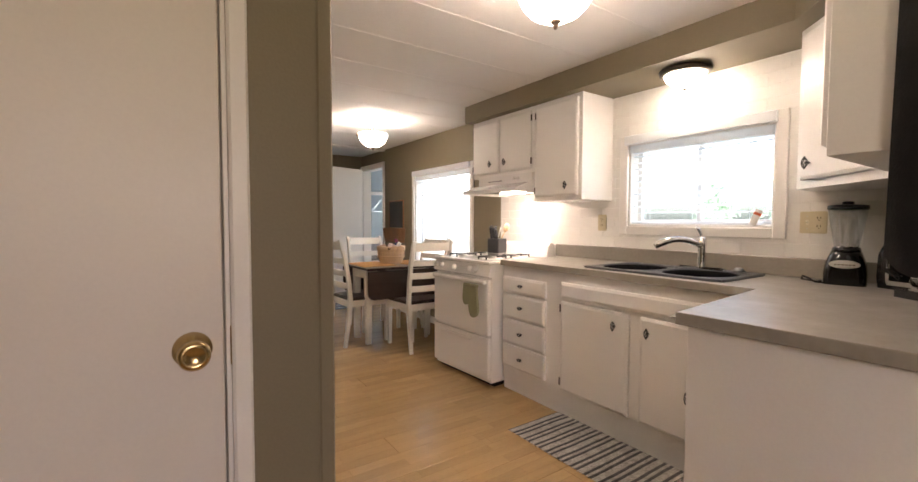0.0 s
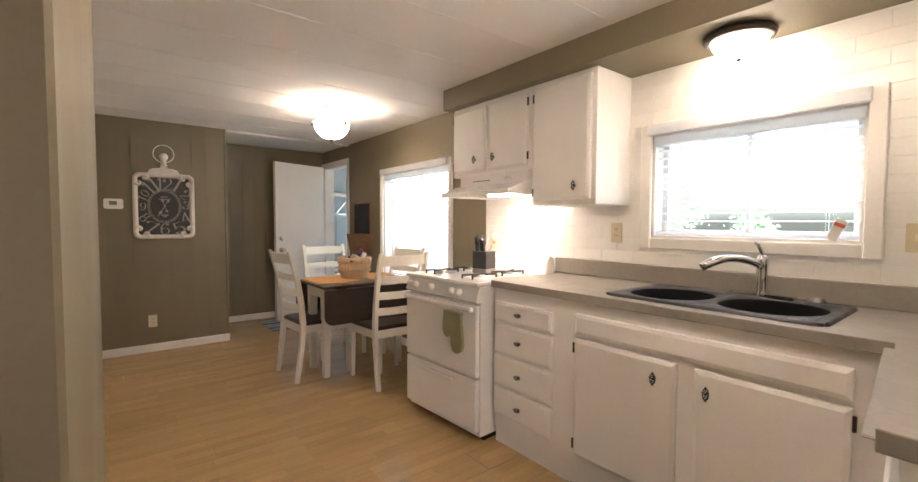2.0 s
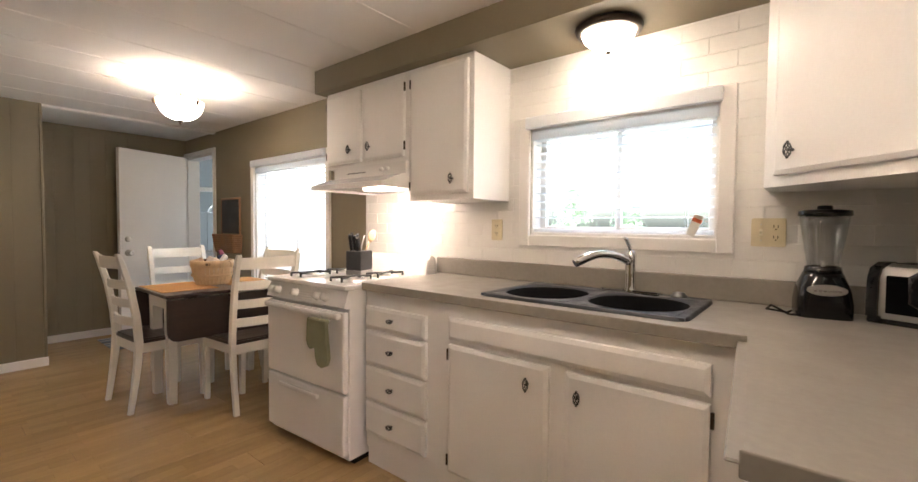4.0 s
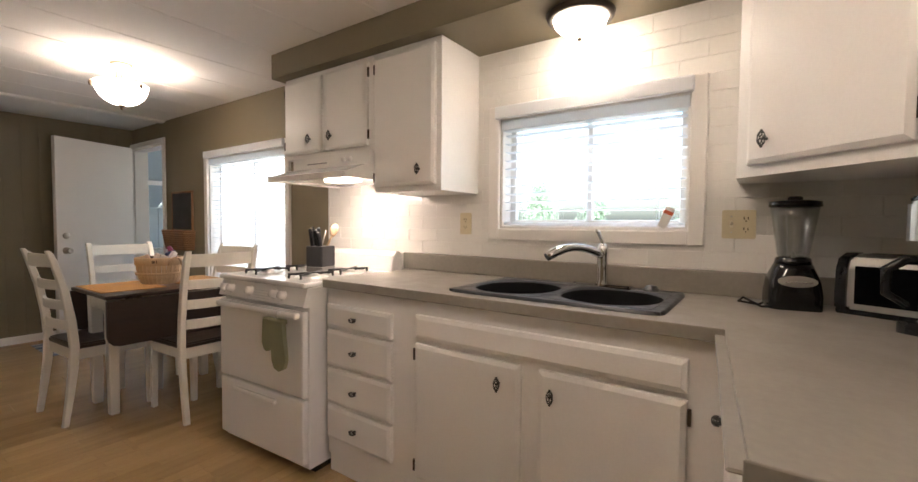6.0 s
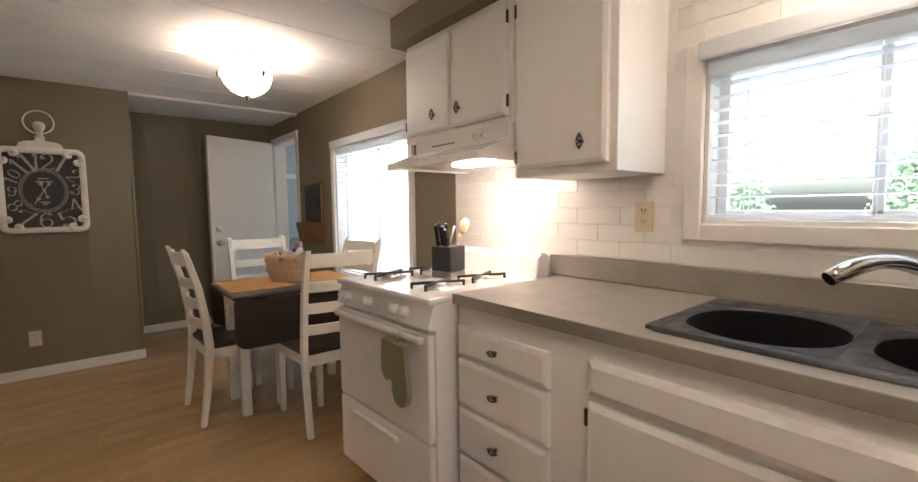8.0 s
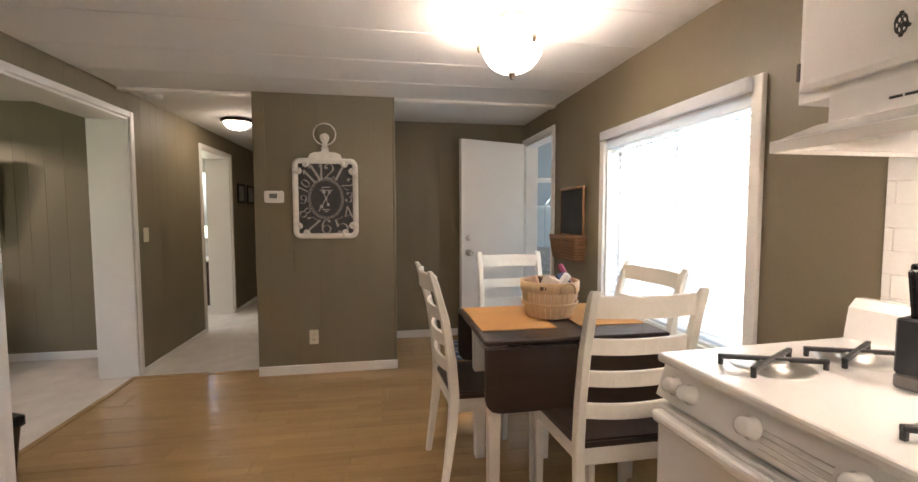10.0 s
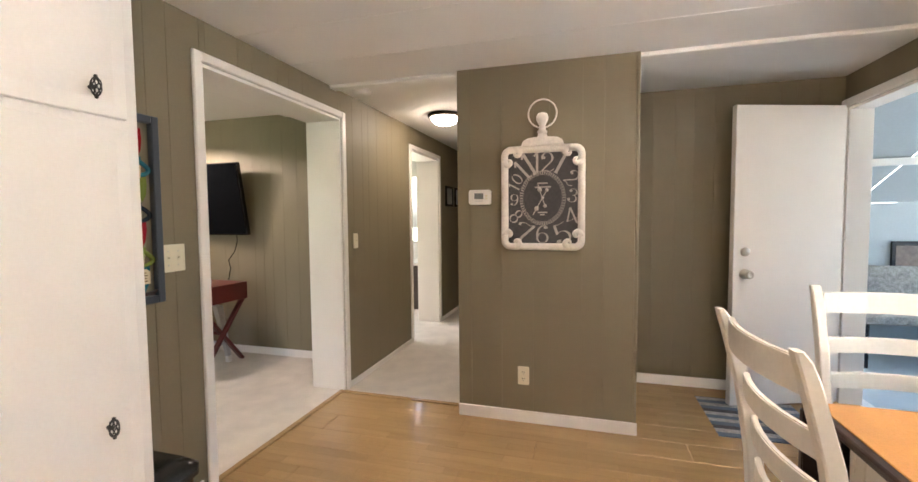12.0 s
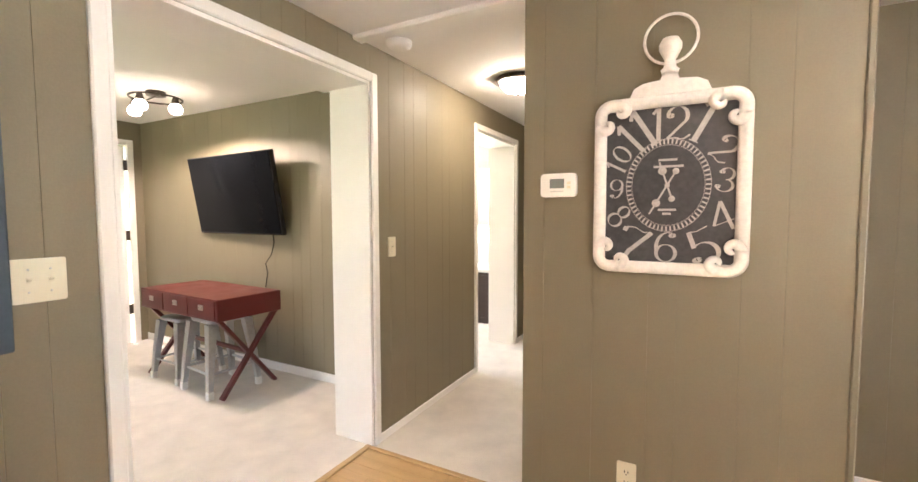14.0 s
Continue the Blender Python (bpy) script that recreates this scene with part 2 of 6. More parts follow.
LEAF = mat("green_leaves", (0.27, 0.34, 0.27), 0.6, vary=0.2, scale=1.2, fine=14, bump=0.0)
let_light_through(LEAF, 0.45, (0.3, 0.4, 0.28))
BARK = mat("grey_bark", (0.14, 0.11, 0.085), 0.9, vary=0.3, scale=4, fine=30, bump=0.5)

# ---------------------------------------------------------------- mesh helpers


def box_bm(bm, x0, x1, y0, y1, z0, z1, bevel=0.0, seg=1):
    made = bmesh.ops.create_cube(bm, size=1.0)["verts"]
    for v in made:
        v.co = Vector((x0 + (v.co.x + 0.5) * (x1 - x0), y0 + (v.co.y + 0.5) * (y1 - y0), z0 + (v.co.z + 0.5) * (z1 - z0)))
    if bevel:
        edges = list({e for v in made for e in v.link_edges})
        bmesh.ops.bevel(bm, geom=edges, offset=bevel, segments=seg, affect="EDGES", profile=0.5)
    return bm


def box(x0, x1, y0, y1, z0, z1, bevel=0.003, seg=1):
    return box_bm(bmesh.new(), x0, x1, y0, y1, z0, z1, bevel, seg)


def lathe(profile, steps=28, m=None):
    """A turned solid from (radius, height) pairs round z."""
    bm = bmesh.new()
    rings = []
    for r, z in profile:
        if r < 1e-5:
            rings.append([bm.verts.new((0, 0, z))])
        else:
            rings.append([bm.verts.new((r * math.cos(a), r * math.sin(a), z)) for a in [2 * math.pi * k / steps for k in range(steps)]])
    for a, b in zip(rings, rings[1:]):
        for k in range(steps):
            k2 = (k + 1) % steps
            if len(a) == 1 and len(b) == 1:
                continue
            if len(a) == 1:
                bm.faces.new((a[0], b[k], b[k2]))
            elif len(b) == 1:
                bm.faces.new((a[k], b[0], a[k2]))
            else:
                bm.faces.new((a[k], b[k], b[k2], a[k2]))
    bmesh.ops.recalc_face_normals(bm, faces=bm.faces)
    for f in bm.faces:
        f.smooth = True
    if m:
        bm.transform(m)
    return bm


def sweep(points, radius, steps=8, closed=False, flat=1.0):
    """A tube through points; radius a number or a list."""
    bm = bmesh.new()
    pts = [Vector(p) for p in points]
    n = len(pts)
    rad = radius if isinstance(radius, (list, tuple)) else [radius] * n
    rings, up = [], Vector((0, 0, 1))
    prev = None
    for i, p in enumerate(pts):
        if closed:
            d = pts[(i + 1) % n] - pts[i - 1]
        else:
            d = pts[min(i + 1, n - 1)] - pts[max(i - 1, 0)]
        d.normalize()
        side = prev if prev is not None else (up if abs(d.z) < 0.95 else Vector((1, 0, 0)))
        side = (side - d * side.dot(d)).normalized()
        prev = side
        other = d.cross(side)
        rings.append([bm.verts.new(p + rad[i] * (math.cos(a) * side + flat * math.sin(a) * other)) for a in [2 * math.pi * k / steps for k in range(steps)]])
    pairs = list(zip(rings, rings[1:])) + ([(rings[-1], rings[0])] if closed else [])
    for a, b in pairs:
        for k in range(steps):
            f = bm.faces.new((a[k], a[(k + 1) % steps], b[(k + 1) % steps], b[k]))
            f.smooth = True
    if not closed:
        bm.faces.new(rings[0][::-1])
        bm.faces.new(rings[-1])
    bmesh.ops.recalc_face_normals(bm, faces=bm.faces)
    return bm


def prism(outline, depth, bevel=0.0, m=None):
    """A flat outline in x, y pushed up along z from 0 to depth."""
    bm = bmesh.new()
    face = bm.faces.new([bm.verts.new((x, y, 0)) for x, y in outline])
    out = bmesh.ops.extrude_face_region(bm, geom=[face])
    vs = [v for v in out["geom"] if isinstance(v, bmesh.types.BMVert)]
    bmesh.ops.translate(bm, verts=vs, vec=(0, 0, depth))
    bmesh.ops.recalc_face_normals(bm, faces=bm.faces)
    if bevel:
        bmesh.ops.bevel(bm, geom=[e for e in bm.edges if all(v in vs for v in e.verts)], offset=bevel, segments=2, affect="EDGES")
    if m:
        bm.transform(m)
    return bm


def bar(a, b, w, d, bevel=0.003):
    """A squared bar from a to b, w wide and d deep."""
    a, b = Vector(a), Vector(b)
    bm = box(-w / 2, w / 2, -d / 2, d / 2, 0, (b - a).length, bevel)
    bm.transform(Matrix.Translation(a) @ (b - a).to_track_quat("Z", "Y").to_matrix().to_4x4())
    return bm


def merge(*bms):
    out = bmesh.new()
    for b in bms:
        me = bpy.data.meshes.new("tmp")
        b.to_mesh(me)
        out.from_mesh(me)
        bpy.data.meshes.remove(me)
        b.free()
    return out


def mesh_of(name, bm, material):
    me = bpy.data.meshes.new(name)
    bm.to_mesh(me)
    bm.free()
    me.materials.append(material)
    return me


def part(name, bm, material, parent=None, label=""):
    ob = new(name, mesh_of(name, bm, material))
    if parent is not None:
        ob.parent = parent
    if label:
        ob["label"] = label
    return ob


def piece(name, me, parent, place=(0, 0, 0), turn=None):
    ob = new(name, me)
    ob.parent = parent
    ob.location = place
    if turn:
        ob.rotation_euler = turn
    return ob


def thing(name, label, category, group="", at=None):
    ob = new(name)
    ob.empty_display_size = 0.1
    if at is not None:
        ob.matrix_world = at
    return tagged(ob, label, category, group)


def structure(name, bm, material, label="", category=""):
    return tagged(part(name, bm, material), label, category, "", "structure")


def text_bm(body, size, depth=0.001, shear=0.0):
    cu = bpy.data.curves.new("txt", "FONT")
    cu.body, cu.size, cu.extrude, cu.align_x, cu.align_y, cu.shear = body, size, depth, "CENTER", "CENTER", shear
    cu.resolution_u = 4
    cu.offset = 0.0008
    tmp = bpy.data.objects.new("txt", cu)
    scene.collection.objects.link(tmp)
    me = bpy.data.meshes.new_from_object(tmp.evaluated_get(bpy.context.evaluated_depsgraph_get()))
    bm = bmesh.new()
    bm.from_mesh(me)
    bpy.data.objects.remove(tmp)
    bpy.data.curves.remove(cu)
    bpy.data.meshes.remove(me)
    return bm

# ---------------------------------------------------------------- the plan
XE, XW, XW2 = 2.785, -0.60, -0.87      # east wall, west wall and its far face
YC, YB, YS = 5.73, 6.62, 0.13          # clock wall, entry's back wall, kitchen's south wall
ZC, ZSOF = 2.21, 2.065                 # ceiling, soffit's underside
XCLK0, XCLK1 = 0.33, 1.40
XCAB, XUP = 2.172, 2.455                # base and upper cabinet faces
ZTOP = 0.93                            # worktop


def wall_bm(axis, a, b, s0, s1, z0, z1, holes=()):
    """A wall between planes a and b of the axis, from s0 to s1 along the other, with holes (s, s, z, z)."""
    bm = bmesh.new()

    def add(p0, p1, q0, q1):
        if p1 - p0 > 1e-4 and q1 - q0 > 1e-4:
            if axis == "x":
                box_bm(bm, a, b, p0, p1, q0, q1)
            else:
                box_bm(bm, p0, p1, a, b, q0, q1)
    at = s0
    for h0, h1, hz0, hz1 in sorted(holes):
        add(at, h0, z0, z1)
        add(h0, h1, z0, hz0)
        add(h0, h1, hz1, z1)
        at = h1
    add(at, s1, z0, z1)
    return bm


def panelled(wall, axis, plane, side, s0, s1, z0, z1, holes, seed, widths=(0.1, 0.2, 0.13, 0.2, 0.15)):
    """Grooved wall boards, 4 mm proud of the plane, cut round the holes."""
    rnd = random.Random(seed)
    at, cuts = s0, []
    while at < s1 - 1e-3:
        w = widths[len(cuts) % len(widths)] if seed == 3 else rnd.choice(widths)
        cuts.append((at, min(s1, at + w) if s1 - at - w > 0.05 else s1))
        at = cuts[-1][1]
    for p0, p1 in cuts:
        spans = [(z0, z1)]
        edge_cuts = [(p0, p1)]
        for h0, h1, hz0, hz1 in holes:
            fresh = []
            for e0, e1 in edge_cuts:
                if e1 <= h0 or e0 >= h1:
                    fresh.append((e0, e1))
                else:
                    for c0, c1, full in ((e0, min(e1, h0), True), (max(e0, h0), min(e1, h1), False), (max(e0, h1), e1, True)):
                        if c1 - c0 > 0.004:
                            if full:
                                fresh.append((c0, c1))
                            else:
                                for q0, q1 in ((z0, hz0), (hz1, z1)):
                                    if q1 - q0 > 0.01:
                                        board(wall, axis, plane, side, c0, c1, q0, q1)
            edge_cuts = fresh
        for e0, e1 in edge_cuts:
            board(wall, axis, plane, side, e0, e1, z0, z1)


def board(wall, axis, plane, side, s0, s1, z0, z1):
    a, b = sorted((plane, plane + side * 0.004))
    g = 0.0003
    bm = bmesh.new()
    if axis == "x":
        box_bm(bm, a, b, s0 + g, s1 - g, z0, z1, 0.0009)
    else:
        box_bm(bm, s0 + g, s1 - g, a, b, z0, z1, 0.0009)
    part("panel", bm, OLIVE, wall)


W1 = (0.997, 1.856, 1.175, 1.728)        # kitchen window's opening: y, y, z, z
W2 = (3.685, 4.865, 0.66, 1.765)          # dining window's opening
FD = (5.806, 6.57, 0.0, 1.992)           # front door's opening
OP = (4.677, 5.878, 0.0, 2.014)           # opening to the den
HD = (7.192, 8.06, 0.0, 1.985)           # door at the end of the hall

floor = structure("floor", box(-1.5, 3.0, -1.6, 9.2, -0.1, -0.012, 0), GROUT, "subfloor under honey oak laminate boards", "floor")
wall_east = structure("wall_east", wall_bm("x", XE, XE + 0.12, -1.6, 6.8, 0, 2.4, [W1, W2, FD]), OLIVE, "olive painted exterior wall with two windows and a door", "wall")
wall_west = structure("wall_west", wall_bm("x", XW2, XW, 2.0, 9.2, 0, 2.4, [OP, HD]), OLIVE, "olive panelled wall with a wide cased opening", "wall")
wall_clock = structure("wall_clock", wall_bm("y", YC, 6.0, XCLK0, XCLK1, 0, 2.3), OLIVE, "olive panelled wall end that carries a clock", "wall")
structure("wall_hall_east", box(XCLK0, XCLK0 + 0.1, 6.0, 9.2, 0, 2.3, 0), OLIVE, "olive painted hallway wall", "wall")
structure("wall_entry_side", box(XCLK1 - 0.1, XCLK1, 6.0, YB + 0.1, 0, 2.3, 0), OLIVE, "olive painted side wall of the entry", "wall")
wall_back = structure("wall_entry_back", box(XCLK1, XE, YB, YB + 0.1, 0, 2.3, 0), OLIVE, "olive panelled wall behind the open front door", "wall")
structure("wall_hall_end", box(XW, XCLK0, 9.1, 9.2, 0, 2.3, 0), OLIVE, "olive painted wall closing the hallway", "wall")
structure("wall_south", box(1.46, XE, YS - 0.12, YS, 0, 2.3, 0), OLIVE, "olive painted wall behind the counter run", "wall")
structure("wall_passage_east", box(1.46, 1.58, -1.6, YS - 0.12, 0, 2.3, 0), OLIVE, "olive painted passage wall", "wall")
# The opening is unseen, added so light reaches the closet door.
structure("wall_passage_end", wall_bm("y", -1.72, -1.6, -1.5, 1.58, 0, 2.3, [(-0.4, 0.5, 1.0, 1.9)]), OLIVE, "olive painted wall closing the passage", "wall")
structure("wall_passage_west", box(-1.5, -1.4, -1.6, 1.03, 0, 2.3, 0), OLIVE, "olive painted passage wall", "wall")
CD = (-0.55, 0.249, 0.0, 2.03)          # closet door's opening
wall_closet = structure("wall_closet", wall_bm("y", 1.035, 1.135, -1.5, 0.452, 0, 2.3, [CD]), OLIVE, "olive panelled wall round a white closet door", "wall")
structure("wall_closet_side", box(0.352, 0.452, 1.135, 2.0, 0, 2.3, 0), OLIVE, "olive painted side wall of the closet", "wall")
structure("wall_closet_back", box(XW2, 0.452, 2.0, 2.1, 0, 2.3, 0), OLIVE, "olive painted back wall of the closet", "wall")

ceiling_bm = box(-1.5, XE, -1.6, 9.2, ZC, ZC + 0.1, 0)
for ys in (0.97, 1.41, 1.86, 2.30, 2.74, 3.19, 3.64, 4.05, 4.45, 4.90, 5.33):
    box_bm(ceiling_bm, XW, XE, ys - 0.008, ys + 0.008, ZC - 0.0025, ZC + 0.01, 0.0015)
structure("ceiling", ceiling_bm, CEIL, "white textured ceiling with narrow seam battens", "ceiling")
structure("ceiling_beam", box(XW, XE - 0.002, 5.745, 5.82, ZC - 0.022, ZC + 0.02, 0.007), TRIM, "white painted batten across the ceiling", "trim")

for poly in ([(2.385, 3.235), (XE, 3.235), (XE, YS), (1.46, YS), (1.46, 0.52), (2.10, 0.52), (2.385, 0.805)],):
    soffit = prism(poly, ZC - ZSOF, 0.0, Matrix.Translation((0, 0, ZSOF)))
structure("soffit", soffit, OLIVE, "olive painted soffit over the wall cabinets", "soffit")

panelled(wall_clock, "y", YC, -1, XCLK0, XCLK1 - 0.012, 0.0, ZC, [], 3, (0.087, 0.197, 0.197, 0.095, 0.192, 0.121, 0.128, 0.06))
panelled(wall_west, "x", XW, 1, 3.85, 9.1, 0.0, ZC, [OP, HD], 5)
panelled(wall_back, "y", YB, -1, XCLK1, XE, 0.0, ZC, [], 9)
panelled(wall_closet, "y", 1.035, -1, -1.4, 0.43, 0.0, ZC, [CD], 11)
structure("corner_trim", box(XCLK1 - 0.012, XCLK1 + 0.008, YC - 0.012, YC + 0.03, 0, ZC, 0.004), OLIVE, "olive painted corner moulding", "trim")
structure("corner_trim", box(0.424, 0.458, 1.025, 1.065, 0, ZC, 0.004), OLIVE, "olive painted corner moulding", "trim")


def baseboard(axis, plane, side, s0, s1, h=0.075):
    a, b = sorted((plane + side * 0.005, plane + side * 0.018))
    bm = box(a, b, s0, s1, 0, h, 0.003) if axis == "x" else box(s0, s1, a, b, 0, h, 0.003)
    structure("baseboard", bm, TRIM, "white painted baseboard", "baseboard")


baseboard("y", YC, -1, XCLK0, XCLK1 + 0.012)
baseboard("y", YB, -1, XCLK1, XE)
baseboard("x", XW, 1, 5.93, 7.18, 0.05)
baseboard("x", XW, 1, 8.05, 9.1, 0.05)
baseboard("x", XE, -1, 3.24, 5.75)
baseboard("x", XCLK0 + 0.1, -1, 6.0, 9.1)
baseboard("x", XW, 1, 3.9, 4.60)


# floors
for x0, x1, y0, y1, room in ((-5.2, XW - 0.02, 2.6, 6.6, "den"), (XW - 0.02, XCLK0 + 0.05, 5.84, 9.2, "hallway"), (-5.2, XW - 0.02, 6.6, 9.2, "far room")):
    structure("carpet", box(x0, x1, y0, y1, -0.02, 0.008, 0), CARPET, "beige wall-to-wall carpet in the " + room, "carpet")
structure("threshold_strip", merge(box(XW - 0.035, XW + 0.0, 4.66, 5.86, 0, 0.012, 0.004), box(XW, XCLK0, 5.83, 5.86, 0, 0.012, 0.004)), FLOOR, "oak strip between laminate and carpet", "trim")

# kitchen window, dining window


def window(name, w, label, case=0.056, mull=None):
    y0, y1, z0, z1 = w
    win = tagged(thing(name, label, "window"), kind="structure")
    x = XE - 0.018
    c = case
    fr = merge(box(x - 0.006, XE + 0.0, y0 - c, y0, z0 - c, z1 + c, 0.004), box(x - 0.006, XE, y1, y1 + c, z0 - c, z1 + c, 0.004),
               box(x - 0.004, XE, y0, y1, z1, z1 + c, 0.004), box(x - 0.004, XE, y0, y1, z0 - c, z0, 0.004))
    part("casing", fr, TRIM, win)
    jb = merge(box(XE, XE + 0.12, y0, y0 + 0.012, z0, z1, 0), box(XE, XE + 0.12, y1 - 0.012, y1, z0, z1, 0),
               box(XE, XE + 0.12, y0 + 0.012, y1 - 0.012, z1 - 0.012, z1, 0), box(XE, XE + 0.12, y0 + 0.012, y1 - 0.012, z0, z0 + 0.012, 0))
    part("jamb", jb, TRIM, win)
    xf = XE + 0.085
    ym = (y0 + y1) / 2
    part("sash", merge(box(xf, xf + 0.03, y0 + 0.012, y0 + 0.045, z0 + 0.012, z1 - 0.012, 0.003), box(xf, xf + 0.03, y1 - 0.045, y1 - 0.012, z0 + 0.012, z1 - 0.012, 0.003),
                       box(xf, xf + 0.03, ym - 0.013, ym + 0.013, z0 + 0.012, z1 - 0.012, 0.003),
                       box(xf, xf + 0.03, y0 + 0.045, y1 - 0.045, z0 + 0.012, z0 + 0.045, 0.003), box(xf, xf + 0.03, y0 + 0.045, y1 - 0.045, z1 - 0.045, z1 - 0.012, 0.003)), TRIM, win)
    for a, b in ((y0 + 0.045, ym - 0.013), (ym + 0.013, y1 - 0.045)):
        pane = part("pane", box(xf + 0.012, xf + 0.016, a, b, z0 + 0.045, z1 - 0.045, 0), PANE, win)
        pane.visible_shadow = False
    return win


def blind(w, label):
    y0, y1, z0, z1 = w
    bl = thing("window_blind", label, "blind", "window blinds")
    x = XE + 0.035
    part("valance", box(XE - 0.05, XE - 0.0245, y0 - 0.012, y1 + 0.012, z1 - 0.008, z1 + 0.052, 0.004), BLIND, bl)
    part("headrail", box(x - 0.045, x + 0.025, y0 + 0.006, y1 - 0.006, z1 - 0.062, z1 - 0.014, 0.004), BLIND, bl)
    sl = box(-0.02, 0.02, y0 + 0.014, y1 - 0.014, -0.001, 0.001, 0.0006)
    for v in sl.verts:
        v.co.z += 0.003 * (1 - (v.co.x / 0.02) ** 2)
    me = mesh_of("slat", sl, BLIND)
    z = z1 - 0.085
    while z > z0 + 0.05:
        piece("slat", me, bl, (x, 0, z), (0, radians(6), 0))
        z -= 0.042
    part("bottom_rail", box(x - 0.025, x + 0.025, y0 + 0.014, y1 - 0.014, z0 + 0.016, z0 + 0.034, 0.004), BLIND, bl)
    for yy in (y0 + 0.12, (y0 + y1) / 2, y1 - 0.12):
        part("ladder_cord", merge(sweep([(x - 0.026, yy, z1 - 0.06), (x - 0.026, yy, z0 + 0.03)], 0.0012, 5), sweep([(x + 0.026, yy, z1 - 0.06), (x + 0.026, yy, z0 + 0.03)], 0.0012, 5)), BLIND, bl)
    return bl


window("window_1", W1, "white cased kitchen window over the sink", 0.058)
blind(W1, "white horizontal slat blind in the kitchen window")
window("window_2", W2, "tall white cased dining window", 0.055)
blind(W2, "white horizontal slat blind in the dining window")

# cased opening, hall door, front door, closet door


def casing_bm(axis, plane, side, h, c=0.05):
    s0, s1, z0, z1 = h
    a, b = sorted((plane, plane + side * 0.02))
    bm = bmesh.new()
    for p0, p1, q0, q1 in ((s0 - c, s0, 0, z1 + c), (s1, s1 + c, 0, z1 + c), (s0, s1, z1, z1 + c)):
        if axis == "x":
            box_bm(bm, a, b, p0, p1, q0, q1, 0.005)
        else:
            box_bm(bm, p0, p1, a, b, q0, q1, 0.005)
    return bm


def jamb_bm(axis, a, b, h, t=0.018):
    s0, s1, z0, z1 = h
    bm = bmesh.new()
    for p0, p1, q0, q1 in ((s0, s0 + t, 0, z1), (s1 - t, s1, 0, z1), (s0 + t, s1 - t, z1 - t, z1)):
        if axis == "x":
            box_bm(bm, a, b, p0, p1, q0, q1, 0.001)
        else:
            box_bm(bm, p0, p1, a, b, q0, q1, 0.001)
    return bm


den_opening = tagged(thing("opening_den", "wide white cased opening to the carpeted den", "doorway"), kind="structure")
part("casing", casing_bm("x", XW, 1, OP, 0.046), TRIM, den_opening)
part("casing", casing_bm("x", XW2, -1, OP, 0.046), TRIM, den_opening)
part("jamb", jamb_bm("x", XW2 - 0.002, XW + 0.003, OP), TRIM, den_opening)
hall_opening = tagged(thing("opening_hall", "white cased doorway at the end of the hallway", "doorway"), kind="structure")
part("casing", casing_bm("x", XW, 1, HD, 0.046), TRIM, hall_opening)
part("jamb", jamb_bm("x", XW2 - 0.002, XW + 0.003, HD), TRIM, hall_opening)
front = tagged(thing("opening_entry", "white cased front doorway with the door standing open", "doorway"), kind="structure")
part("casing", casing_bm("x", XE, -1, FD, 0.055), TRIM, front)
part("jamb", jamb_bm("x", XE - 0.003, XE + 0.13, FD), TRIM, front)


def door_knob(parent, m, material):
    part("knob", lathe([(0, 0.0), (0.034, 0.0), (0.034, 0.006), (0.014, 0.012), (0.012, 0.03), (0.022, 0.036), (0.028, 0.046), (0.027, 0.058), (0.018, 0.064), (0.016, 0.061), (0, 0.061)], 28, m), material, parent)


door_1 = tagged(thing("door_1", "white flat front door swung open against the wall", "door", at=pose(2.75, 6.555, 0, 0, 0, 199.5)), kind="structure")
part("leaf", box(0, 0.75, -0.022, 0.022, 0.012, 2.0, 0.003), DOORWHITE, door_1)
door_knob(door_1, pose(0.672, 0.022, 0.9, -90, 0, 0), NICKEL)
door_knob(door_1, pose(0.672, -0.022, 0.9, 90, 0, 0), NICKEL)
part("deadbolt", lathe([(0, 0), (0.03, 0), (0.03, 0.008), (0.024, 0.016), (0, 0.016)], 24, pose(0.672, 0.022, 1.045, -90, 0, 0)), NICKEL, door_1)

door_2 = tagged(thing("door_2", "closed off-white flat closet door with a brass knob", "door"), kind="structure")
part("leaf", box(CD[0] + 0.02, CD[1] - 0.012, 1.042, 1.08, 0.01, 2.015, 0.003), DOORWHITE, door_2)
part("casing", casing_bm("y", 1.035, -1, CD, 0.037), TRIM, door_2)
part("jamb", jamb_bm("y", 1.034, 1.135, CD, 0.009), TRIM, door_2)
door_knob(door_2, pose(0.182, 1.042, 0.952, 90, 0, 0), BRASS)
part("latch_plate", box(0.247, 0.254, 1.03, 1.043, 0.912, 0.992, 0.001), BRASS, door_2)

# ---------------------------------------------------------------- den and hall shell
structure("wall_den_north", box(-4.18, XW2, 6.45, 6.55, 0, 2.4, 0), OLIVE, "olive panelled den wall behind the television", "wall")
structure("wall_den_west", wall_bm("x", -4.18, -4.06, 2.6, 6.45, 0, 2.4, [(5.56, 6.31, 0, 2.0)]), OLIVE, "olive den wall with a white door", "wall")
# Unseen opening, made up to let some daylight into the den.
structure("wall_den_south", wall_bm("y", 2.6, 2.7, -4.62, XW2, 0, 2.4, [(-3.6, -2.0, 0.8, 1.95)]), OLIVE, "olive painted den wall", "wall")
